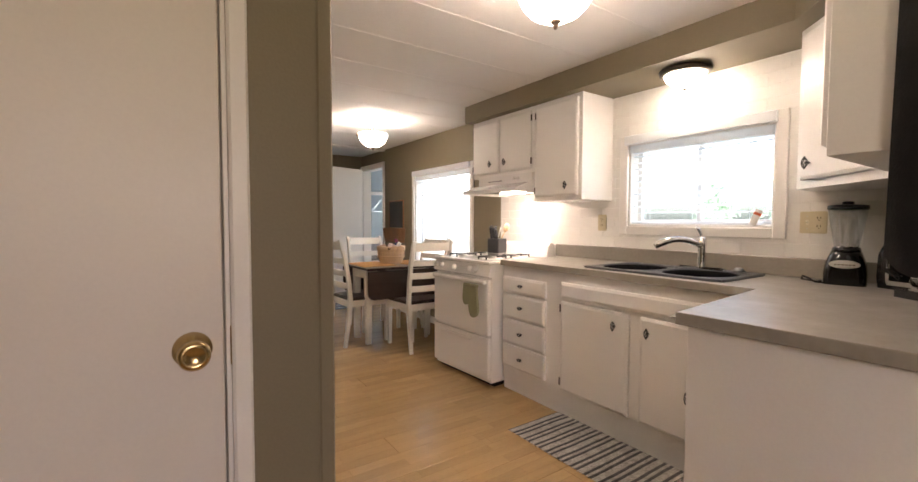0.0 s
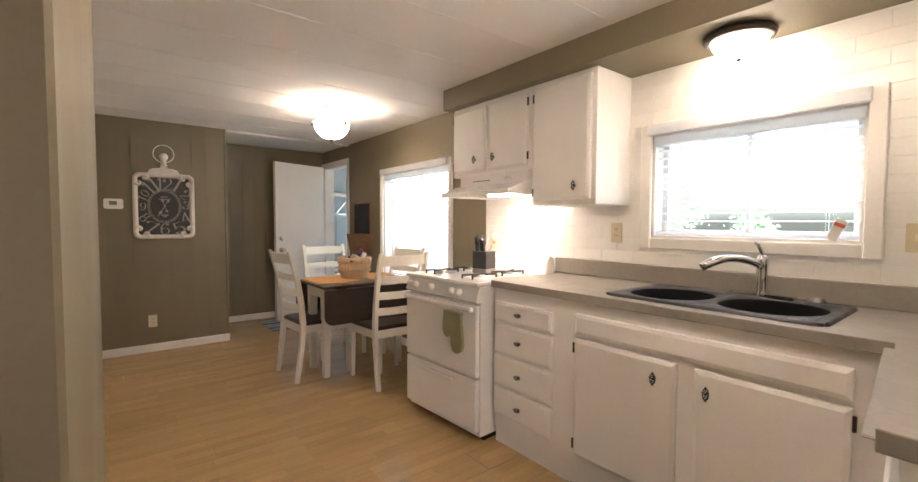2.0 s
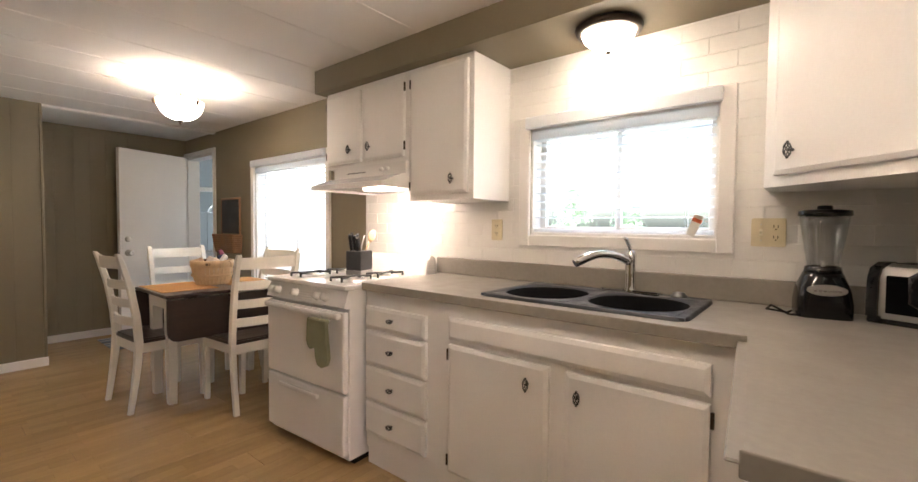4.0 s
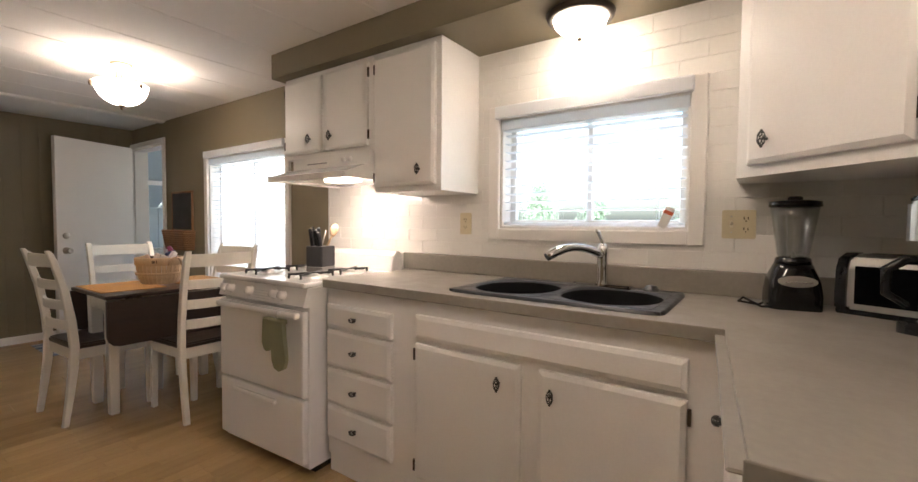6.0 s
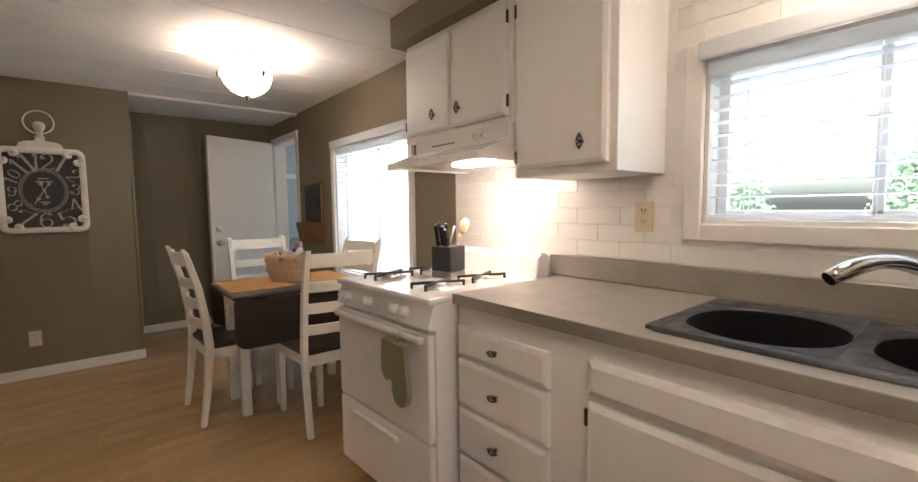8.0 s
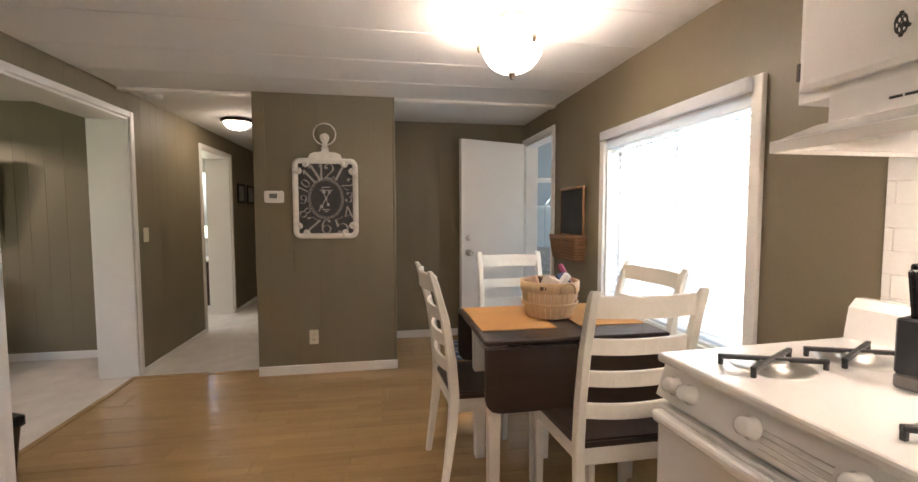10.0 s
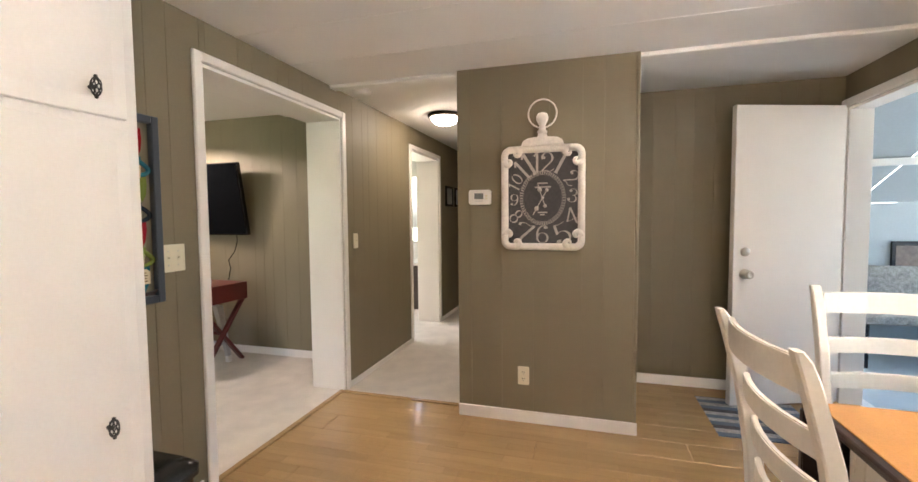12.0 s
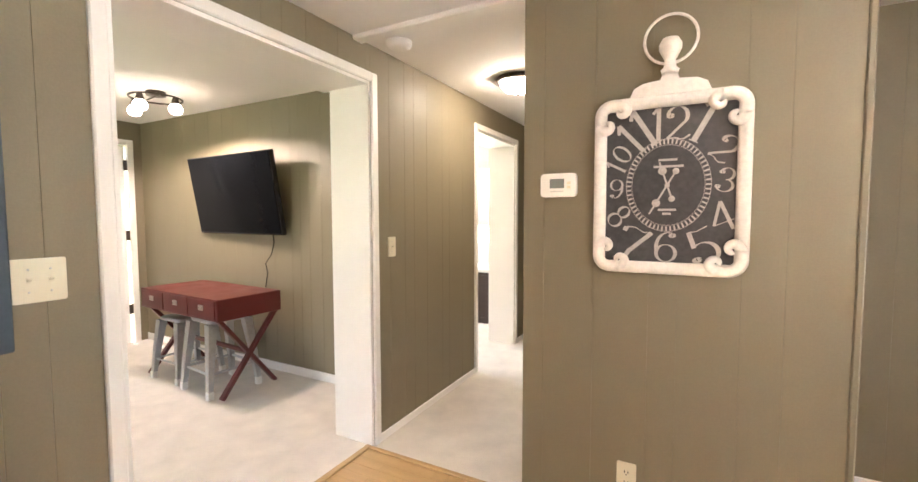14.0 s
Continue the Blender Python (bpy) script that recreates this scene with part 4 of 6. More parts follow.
part("cooktop", box(SXF - 0.012, XE - 0.03, SY_0 - 0.004, SY_1 + 0.004, 0.893, 0.918, 0.008, 2), ENAMEL, stove)
cp = prism([(0, 0.802), (-0.014, 0.808), (0.014, 0.893), (0.04, 0.893), (0.04, 0.802)], SY_1 - SY_0, 0.0)
cp.transform(Matrix.Translation((SXF, SY_1, 0)) @ Matrix.Rotation(radians(90), 4, "X"))
part("control_panel", cp, ENAMEL, stove)
part("panel_bars", merge(*[box(SXF - 0.0135 + 0.0035 * k, SXF - 0.0115 + 0.0035 * k, 2.74, 2.87, 0.82 + 0.012 * k, 0.822 + 0.012 * k, 0) for k in range(4)]), mat("pale_grey_print", (0.55, 0.54, 0.52), 0.4), stove)
for yy in (3.112, 3.06, 2.895, 2.70, 2.635):
    k = part("knob", lathe([(0, 0.03), (0.012, 0.03), (0.018, 0.026), (0.02, 0.01), (0.024, 0.0)], 20, Matrix.Translation((SXF - 0.004, yy, 0.848)) @ Matrix.Rotation(radians(-72), 4, "Y")), ENAMEL, stove)
part("oven_door", box(SXF - 0.012, SXF + 0.019, SY_0 + 0.004, SY_1 - 0.004, 0.378, 0.786, 0.008, 2), ENAMEL, stove)
part("door_handle", merge(box(SXF - 0.045, SXF - 0.012, SY_0 + 0.02, SY_1 - 0.02, 0.752, 0.782, 0.01, 2)), ENAMEL, stove)
part("drawer", box(SXF - 0.012, SXF + 0.019, SY_0 + 0.004, SY_1 - 0.004, 0.062, 0.366, 0.008, 2), ENAMEL, stove)
part("drawer_handle", box(SXF - 0.03, SXF - 0.012, 2.68, 3.03, 0.315, 0.338, 0.006, 2), ENAMEL, stove)
bgp = [(0, 0.0), (0, 0.1), (-0.02, 0.115), (-0.05, 0.115), (-0.075, 0.09), (-0.09, 0.0)]
bg = prism(bgp, SY_1 - SY_0, 0.004)
bg.transform(Matrix.Translation((XE - 0.03, SY_1, 0.916)) @ Matrix.Rotation(radians(90), 4, "X"))
part("backguard", bg, ENAMEL, stove)
for gx in (2.235, 2.49):
    for gy in (2.65, 3.01):
        part("burner", lathe([(0.085, 0.0), (0.08, 0.004), (0.05, 0.001), (0.034, 0.004), (0.034, 0.014), (0.03, 0.018), (0, 0.018)], 22, Matrix.Translation((gx, gy, 0.9185))), STEEL, stove)
        gr = []
        for a in (-24, 24):
            c, q = math.cos(radians(a)), math.sin(radians(a))
            gr.append(bar((gx - 0.115 * c, gy - 0.115 * q, 0.938), (gx + 0.115 * c, gy + 0.115 * q, 0.938), 0.012, 0.011, 0.002))
            for e in (-1, 1):
                gr.append(bar((gx + e * 0.11 * c, gy + e * 0.11 * q, 0.918), (gx + e * 0.11 * c, gy + e * 0.11 * q, 0.943), 0.009, 0.009, 0.001))
        part("grate", merge(*gr), BLACKIRON, stove)

# ---------------------------------------------------------------- lamps


def bowl_lamp(x, y, label):
    """A semi-flush lamp: nickel canopy, stem, three clips and an alabaster bowl."""
    la = thing("ceiling_lamp", label, "ceiling lamp", "bowl lamps", pose(x, y, ZC))
    part("canopy", lathe([(0, 0), (0.062, 0), (0.064, -0.008), (0.05, -0.02), (0.034, -0.026), (0, -0.03)], 28), LAMPMETAL, la)
    DROP = Matrix.Translation((0, 0, -0.022)) @ Matrix.Diagonal((0.92, 0.92, 0.94, 1))
    part("stem", merge(*[sweep([(0.03 * math.cos(a), 0.03 * math.sin(a), -0.02), (0.024 * math.cos(a), 0.024 * math.sin(a), -0.122)], 0.004, 6) for a in (0.3, 2.4, 4.5)]), LAMPMETAL, la)
    prof = [(0.158, -0.118), (0.155, -0.135), (0.148, -0.165), (0.13, -0.2), (0.1, -0.23), (0.06, -0.25), (0.02, -0.258), (0, -0.259)]
    part("bowl", lathe(prof + [(0.02, -0.254), (0.058, -0.246), (0.097, -0.226), (0.126, -0.197), (0.144, -0.163), (0.151, -0.133), (0.154, -0.118)], 36, DROP), SHADE, la)
    part("finial", lathe([(0, -0.256), (0.022, -0.258), (0.02, -0.266), (0.009, -0.27), (0.011, -0.28), (0.006, -0.29), (0, -0.292)], 16, DROP), LAMPMETAL, la)
    for a in (0.9, 3.0, 5.1):
        part("clip", merge(sweep([(0.02 * math.cos(a), 0.02 * math.sin(a), -0.12), (0.1 * math.cos(a), 0.1 * math.sin(a), -0.125), (0.152 * math.cos(a), 0.152 * math.sin(a), -0.15)], 0.005, 6),
                           lathe([(0, 0.02), (0.009, 0.012), (0.013, 0), (0.009, -0.016), (0, -0.022)], 12, Matrix.Translation((0.155 * math.cos(a), 0.155 * math.sin(a), -0.152)))), LAMPMETAL, la)
    lamp_light(x, y, ZC - 0.165, 1.4, WARM, 0.05)
    return la


bowl_lamp(1.925, 4.185, "lit alabaster bowl ceiling lamp with nickel clips")
bowl_lamp(1.36, 1.21, "lit alabaster bowl ceiling lamp with nickel clips")


def flush_lamp(x, y, z, label, r=0.165, watts=14):
    la = thing("ceiling_lamp", label, "ceiling lamp", "flush lamps", pose(x, y, z))
    part("pan", lathe([(0, 0), (r, 0), (r + 0.012, -0.012), (r + 0.006, -0.03), (r - 0.015, -0.034), (r - 0.02, -0.02)], 36), BRONZE, la)
    part("dome", lathe([(r - 0.016, -0.03), (r - 0.026, -0.055), (r - 0.055, -0.082), (r - 0.1, -0.098), (0, -0.104)], 36), DOME, la)
    part("finial", lathe([(0, -0.102), (0.012, -0.105), (0.008, -0.114), (0, -0.118)], 12), BRONZE, la)
    return la


flush_lamp(2.60, 1.39, ZSOF, "lit flush lamp with a dark bronze rim under the soffit", 0.125)
flush_lamp(-0.10, 6.80, ZC, "lit flush lamp with a dark rim on the hallway ceiling", 0.14)
hl = new("hood_light", bpy.data.lights.new("hood_light", "AREA"))
hl.data.shape, hl.data.size, hl.data.size_y, hl.data.energy, hl.data.color = "RECTANGLE", 0.10, 0.2, 0.95, WARM
hl.matrix_world = look((2.48, 2.69, 1.42), (2.72, 2.69, 1.05))

# ---------------------------------------------------------------- pantry
pantry = thing("pantry_cabinet", "tall white built-in pantry cabinet with black pulls", "cabinet")
part("body", box(XW + 0.006, -0.012, 2.9, 3.92, 0.0, ZC - 0.002, 0.003), WHITE, pantry)
turn_e = Matrix.Translation((-0.012, 0, 0)) @ Matrix.Rotation(radians(180), 4, "Z")
for y0, y1 in ((3.455, 3.88), (2.94, 3.425)):
    for z0, z1, zk in ((1.54, 2.17, 1.597), (0.12, 1.515, 0.79)):
        d = part("door", front_bm(-y1, -y0, z0, z1, 0.018, 0.05), WHITE, pantry)
        d.matrix_basis = turn_e
        cage_pull(d, -0.022, -(y1 - 0.088) if y0 > 3.43 else -(y0 + 0.06), zk)

# ---------------------------------------------------------------- dining table and chairs
table = thing("drop_leaf_table", "espresso-topped drop-leaf dining table with white legs", "table")
TX0, TX1, TY0, TY1, TZ = 1.712, 2.545, 3.835, 4.47, 0.76
part("tabletop", box(TX0, TX1, TY0, TY1, TZ - 0.022, TZ, 0.006, 2), ESPRESSO, table)


def leaf_panel(y, side):
    ol = [(0, 0), (TX1 - TX0, 0)]
    r = 0.06
    ol += [(TX1 - TX0, -0.27 + r)] + [(TX1 - TX0 - r + r * math.cos(radians(a)), -0.27 + r - r * math.sin(radians(a))) for a in (30, 60, 90)]
    ol += [(r - r * math.sin(radians(a)), -0.27 + r - r * math.cos(radians(a))) for a in (0, 30, 60, 90)]
    bm = prism(ol, 0.02, 0.003)
    bm.transform(Matrix.Translation((TX0, y, TZ - 0.027)) @ Matrix.Rotation(radians(90), 4, "X"))
    return bm


part("drop_leaf", leaf_panel(TY0 - 0.002, -1), ESPRESSO, table)
part("drop_leaf", leaf_panel(TY1 + 0.022, 1), ESPRESSO, table)
part("apron", merge(box(TX0 + 0.05, TX1 - 0.05, TY0 + 0.165, TY0 + 0.185, TZ - 0.115, TZ - 0.022, 0.002), box(TX0 + 0.05, TX1 - 0.05, TY1 - 0.145, TY1 - 0.125, TZ - 0.115, TZ - 0.022, 0.002),
                    box(TX0 + 0.055, TX0 + 0.075, TY0 + 0.185, TY1 - 0.145, TZ - 0.115, TZ - 0.022, 0.002), box(TX1 - 0.075, TX1 - 0.055, TY0 + 0.185, TY1 - 0.145, TZ - 0.115, TZ - 0.022, 0.002)), CHAIRWHITE, table)
for lx in (TX0 + 0.085, TX1 - 0.085):
    for ly in (TY0 + 0.19, TY1 - 0.15):
        lb = box(-0.034, 0.034, -0.034, 0.034, 0, TZ - 0.022, 0.004)
        for v in lb.verts:
            if v.co.z < 0.1:
                v.co.x *= 0.72
                v.co.y *= 0.72
        lb.transform(Matrix.Translation((lx, ly, 0)))
        part("leg", lb, CHAIRWHITE, table)
for hx in (TX0 + 0.1, TX1 - 0.2):
    part("hinge", box(hx, hx + 0.08, TY0 - 0.004, TY0 + 0.01, TZ - 0.026, TZ - 0.0215, 0), BRONZE, table)


def chair():
    c = thing("dining_chair", "antique white ladder-back dining chair with a dark wood seat", "chair", "chairs round the table")
    seat_ol = [(-0.2, -0.2), (0.2, -0.2), (0.232, 0.2), (0.2, 0.225), (-0.2, 0.225), (-0.232, 0.2)]
    part("seat", prism(seat_ol, 0.028, 0.008, Matrix.Translation((0, 0, 0.44))), ESPRESSO, c, "dark espresso wood seat")
    part("seat_frame", merge(box(-0.2, 0.2, 0.185, 0.203, 0.375, 0.44, 0.002), box(-0.18, 0.18, -0.2, -0.182, 0.375, 0.44, 0.002),
                             bar((-0.185, -0.19, 0.4075), (-0.212, 0.19, 0.4075), 0.018, 0.065, 0.002), bar((0.185, -0.19, 0.4075), (0.212, 0.19, 0.4075), 0.018, 0.065, 0.002)), CHAIRWHITE, c)
    for s in (-1, 1):
        fl = box(-0.02, 0.02, -0.02, 0.02, 0, 0.44, 0.003)
        for v in fl.verts:
            if v.co.z < 0.1:
                v.co.x *= 0.75
                v.co.y *= 0.75
        fl.transform(Matrix.Translation((s * 0.205, 0.19, 0)))
        part("front_leg", fl, CHAIRWHITE, c)
        post = bmesh.new()
        path = [(-0.247, 0.0, 0.014), (-0.225, 0.15, 0.017), (-0.204, 0.32, 0.021), (-0.196, 0.46, 0.022), (-0.208, 0.62, 0.021), (-0.236, 0.8, 0.019), (-0.281, 0.97, 0.016), (-0.293, 1.005, 0.014), (-0.303, 1.025, 0.009)]
        rings = []
        for y, z, h in path:
            rings.append([post.verts.new((s * 0.2 + dx * 0.0165, y + dy * h, z)) for dx, dy in ((-1, -1), (1, -1), (1, 1), (-1, 1))])
        for a, b in zip(rings, rings[1:]):
            for k in range(4):
                post.faces.new((a[k], a[(k + 1) % 4], b[(k + 1) % 4], b[k]))
        post.faces.new(rings[0][::-1])
        post.faces.new(rings[-1])
        bmesh.ops.recalc_face_normals(post, faces=post.faces)
        bmesh.ops.bevel(post, geom=[e for e in post.edges if abs((e.verts[0].co - e.verts[1].co).normalized().z) > 0.7], offset=0.004, segments=1, affect="EDGES")
        part("back_post", post, CHAIRWHITE, c)
    for z0, h, y in ((0.93, 0.075, -0.276), (0.795, 0.055, -0.236), (0.675, 0.055, -0.214), (0.555, 0.055, -0.202)):
        n = 9
        ol_f, ol_b = [], []
        for k in range(n):
            x = -0.186 + 0.372 * k / (n - 1)
            bow = -0.032 * (1 - (x / 0.186) ** 2)
            ol_f.append((x, y + bow + 0.008))
            ol_b.append((x, y + bow - 0.008))
        part("back_rail", prism(ol_f + ol_b[::-1], h, 0.003, Matrix.Translation((0, 0, z0))), CHAIRWHITE, c)
    return c


first = chair()
first.matrix_world = pose(1.80, 4.25, 0, 0, 0, -86)
tagged(first, "antique white ladder-back dining chair at the table's end")
copies = [((2.19, 3.75, 0), 0), ((2.135, 4.648, 0), 180), ((2.345, 4.07, 0), 97)]
for (cx, cy, cz), r in copies:
    copy_thing(first, pose(cx, cy, cz, 0, 0, r))

for x0, x1, y0, y1 in ((1.735, 2.085, 3.985, 4.465), (2.20, 2.525, 3.995, 4.465)):
    bm = box(x0, x1, y0, y1, TZ, TZ + 0.004, 0.0015)
    tagged(part("placemat", bm, MATTAN), "tan woven fabric placemat on the dining table", "placemat", "placemats")

basket = thing("fruit_basket", "round pale splint-wood basket full of odds and ends", "basket", at=pose(2.14, 4.225, TZ + 0.0045) @ Matrix.Diagonal((0.93, 0.93, 1, 1)))
n_st = 30
for k in range(n_st):
    a0, a1 = 2 * math.pi * (k + 0.04) / n_st, 2 * math.pi * (k + 0.96) / n_st
    bm = bmesh.new()
    rings = []
    for r, z in ((0.118, 0.0), (0.136, 0.04), (0.148, 0.1), (0.152, 0.176)):
        rings.append([bm.verts.new((q * math.cos(a), q * math.sin(a), z)) for q, a in ((r, a0), (r, a1), (r - 0.003, a1), (r - 0.003, a0))])
    for a, b in zip(rings, rings[1:]):
        for j in range(4):
            bm.faces.new((a[j], a[(j + 1) % 4], b[(j + 1) % 4], b[j]))
    bm.faces.new(rings[0])
    bm.faces.new(rings[-1])
    bmesh.ops.recalc_face_normals(bm, faces=bm.faces)
    part("splint", bm, SPLINT, basket)
part("rim_band", lathe([(0.152, 0.128), (0.157, 0.13), (0.159, 0.178), (0.155, 0.181), (0.147, 0.179), (0.147, 0.14)], 40), SPLINT, basket)
part("middle_band", lathe([(0.146, 0.062), (0.152, 0.063), (0.1545, 0.078), (0.149, 0.079)], 40), SPLINT, basket)
part("base_disc", lathe([(0, 0.0), (0.114, 0.0), (0.114, 0.006), (0, 0.006)], 30), SPLINT, basket)
part("handle", sweep([(-0.005, -0.161, 0.13), (0.0, -0.168, 0.165), (0.03, -0.17, 0.183), (0.06, -0.163, 0.18), (0.085, -0.146, 0.155), (0.088, -0.14, 0.128)], 0.006, 8), SPLINT, basket, "bent wooden handle")
part("lettering", merge(*[box(-0.1 + 0.022 * k, -0.084 + 0.022 * k, -0.1345 - 0.006 * k, -0.125, 0.146, 0.164, 0) for k in range(2)]), INK, basket)
stuffm = [(0.6, 0.5, 0.42), (0.035, 0.05, 0.12), (0.7, 0.66, 0.62), (0.3, 0.06, 0.13), (0.1, 0.05, 0.03), (0.45, 0.3, 0.2)]
items = [("paper_packet", "pale paper packet in the basket", "packet", (-0.02, -0.05, 0.11), (0.09, 0.06, 0.08), 20, 0), ("folded_cloth", "dark blue folded cloth in the basket", "cloth", (0.07, -0.03, 0.12), (0.06, 0.08, 0.09), -15, 1),
         ("paper_packet", "white paper packet in the basket", "packet", (0.03, -0.07, 0.13), (0.035, 0.03, 0.09), 30, 2), ("bottle", "small bottle with a pink cap in the basket", "bottle", (0.1, 0.02, 0.15), (0.03, 0.03, 0.11), -30, 3),
         ("small_box", "brown cardboard box in the basket", "box", (0.0, 0.05, 0.1), (0.08, 0.07, 0.07), 5, 4), ("paper_packet", "tan paper packet in the basket", "packet", (-0.07, 0.03, 0.1), (0.07, 0.09, 0.08), -20, 5)]
for nm, lb, ct, (px, py, pz), (sx, sy, sz), rot, mi in items:
    bm = box(-sx / 2, sx / 2, -sy / 2, sy / 2, -sz, sz * 0.75, 0.008, 2)
    bm.transform(pose(2.14 + px, 4.225 + py, TZ + pz + 0.035, rot * 0.6, rot, rot))
    tagged(part(nm, bm, mat(nm + "_surface", stuffm[mi], 0.6, vary=0.2, scale=12, fine=60)), lb, ct)

# ---------------------------------------------------------------- wall basket with chalkboard
rack = thing("wall_basket", "brown wicker wall basket with a black chalkboard panel", "wall basket")
part("chalkboard", box(XE - 0.028, XE - 0.018, 5.165, 5.555, 1.12, 1.465, 0.002), CHALK, rack)
part("frame", merge(sweep([(XE - 0.02, 5.155, 0.95), (XE - 0.02, 5.155, 1.475)], 0.011, 8), sweep([(XE - 0.02, 5.565, 0.95), (XE - 0.02, 5.565, 1.475)], 0.011, 8), sweep([(XE - 0.02, 5.145, 1.475), (XE - 0.02, 5.575, 1.475)], 0.011, 8)), WICKER, rack)
for k in range(9):
    z = 0.935 + 0.0205 * k
    g = 0.022 * k / 8
    loop = []
    xs0, xs1, ys0, ys1 = XE - 0.088 - g, XE - 0.012, 5.145 - g, 5.565 + g
    pts = rrect(xs0, xs1, ys0, ys1, 0.015, 3)
    for j in range(len(pts)):
        p, q = pts[j], pts[(j + 1) % len(pts)]
        steps = max(1, int(math.hypot(q[0] - p[0], q[1] - p[1]) / 0.014))
        for i in range(steps):
            s = i / steps
            x, y = p[0] + (q[0] - p[0]) * s, p[1] + (q[1] - p[1]) * s
            w = 0.003 * math.sin(math.pi * len(loop) + k * math.pi)
            loop.append((x, y, z + (0.0035 if (len(loop) + k) % 2 else -0.0035)))
    part("wicker_strand", sweep(loop, 0.0115, 6, True), WICKER, rack)
part("bottom", box(XE - 0.086, XE - 0.012, 5.16, 5.54, 0.93, 0.937, 0), WICKER, rack)
part("divider", box(XE - 0.095, XE - 0.03, 5.345, 5.352, 0.94, 1.10, 0.001), WICKER, rack)

# ---------------------------------------------------------------- wall clock
clock = thing("wall_clock", "distressed white pocket-watch wall clock with a dark dial", "clock")
CX, CZ = 0.866, 1.4
FY = YC - 0.006
flip = Matrix.Translation((CX, FY, CZ)) @ Matrix.Rotation(radians(90), 4, "X")   # x right, y up, z towards the room
W, H = 0.248, 0.314
part("dial", prism(rrect(-W + 0.03, W - 0.03, -H + 0.03, H - 0.03, 0.03), 0.014, 0, flip), SLATE, clock, "dark worn slate-coloured dial")
o, i = rrect(-W, W, -H, H, 0.06, 8), rrect(-W + 0.042, W - 0.042, -H + 0.042, H - 0.042, 0.012, 8)
mid = rrect(-W + 0.02, W - 0.02, -H + 0.02, H - 0.02, 0.04, 8)
fr = loops_bm([[(x, y, 0.0) for x, y in o], [(x, y, 0.028) for x, y in o], [(x * 0.985, y * 0.985, 0.038) for x, y in o], [(x, y, 0.041) for x, y in mid], [(x * 1.005, y * 1.005, 0.034) for x, y in i], [(x, y, 0.013) for x, y in i]], False)
fr.transform(flip)
part("frame", fr, DISTRESS, clock)
for sx in (-1, 1):
    for sy in (-1, 1):
        half = [(W - 0.07 + 0.05 * math.cos(radians(a)), H - 0.07 + 0.05 * math.sin(radians(a))) for a in range(45, 116, 10)]
        half += [(W - 0.094 + (0.024 - 0.000055 * (a - 80)) * math.cos(radians(a)), H - 0.046 + (0.024 - 0.000055 * (a - 80)) * math.sin(radians(a))) for a in range(80, 381, 20)]
        other = [(W - (H - y), H - (W - x)) for x, y in half[1:]]
        line = [(sx * x, sy * y, 0.036) for x, y in other[::-1] + half]
        n = len(line)
        m2 = sweep(line, [0.007 + 0.012 * min(1.0, min(k, n - 1 - k) / 12) for k in range(n)], 8)
        m2.transform(flip)
        part("corner_scroll", m2, DISTRESS, clock)
ped = [(-0.13, H - 0.006), (-0.115, H + 0.03), (-0.085, H + 0.045), (-0.03, H + 0.05), (-0.022, H + 0.075), (0.022, H + 0.075), (0.03, H + 0.05), (0.085, H + 0.045), (0.115, H + 0.03), (0.13, H - 0.006)]
part("crest", prism(ped, 0.032, 0.006, flip), DISTRESS, clock)
part("crown", lathe([(0.026, 0), (0.03, 0.012), (0.02, 0.02), (0.018, 0.045), (0.026, 0.06), (0.036, 0.08), (0.036, 0.098), (0.026, 0.116), (0, 0.124)], 24, flip @ Matrix.Translation((0, H + 0.068, 0.03)) @ Matrix.Rotation(radians(-90), 4, "X")), DISTRESS, clock)
ring = [(0.083 * math.cos(2 * math.pi * k / 40), H + 0.185 + 0.083 * math.sin(2 * math.pi * k / 40), 0.025) for k in range(40)]
rb = sweep(ring, 0.005, 8, True)
rb.transform(flip)
part("ring", rb, DISTRESS, clock)


def oval(rx, ry, z, w):
    n = 64
    b = bmesh.new()
    a = [[b.verts.new((q * rx * math.cos(2 * math.pi * k / n), q * ry * math.sin(2 * math.pi * k / n), z)) for k in range(n)] for q in (1, 1 - w)]
    for k in range(n):
        b.faces.new((a[0][k], a[0][(k + 1) % n], a[1][(k + 1) % n], a[1][k]))
    return b


DZ = 0.0148
marks = [oval(0.136, 0.163, DZ, 0.012), oval(0.117, 0.142, DZ, 0.012)]
for k in range(60):
    a = 2 * math.pi * k / 60
    m3 = Matrix.Translation((0.1265 * math.cos(a), 0.1525 * math.sin(a), DZ)) @ Matrix.Rotation(a, 4, "Z")
    t = bmesh.new()
    vs = [t.verts.new(p) for p in ((-0.008, -0.0028, 0), (0.008, -0.0028, 0), (0.008, 0.0028, 0), (-0.008, 0.0028, 0))]
    t.faces.new(vs)
    t.transform(m3)
    marks.append(t)
mk = merge(*marks)
mk.transform(flip)
part("minute_track", mk, NUMERAL, clock)


def arc(cx, cy, rx, ry, a0, a1, n=16):
    return [(cx + rx * math.cos(radians(a0 + (a1 - a0) * k / n)), cy + ry * math.sin(radians(a0 + (a1 - a0) * k / n))) for k in range(n + 1)]


def dot(x, y, r=0.055):
    return [(x + r * math.cos(math.pi * k / 6), y + r * math.sin(math.pi * k / 6)) for k in range(13)]


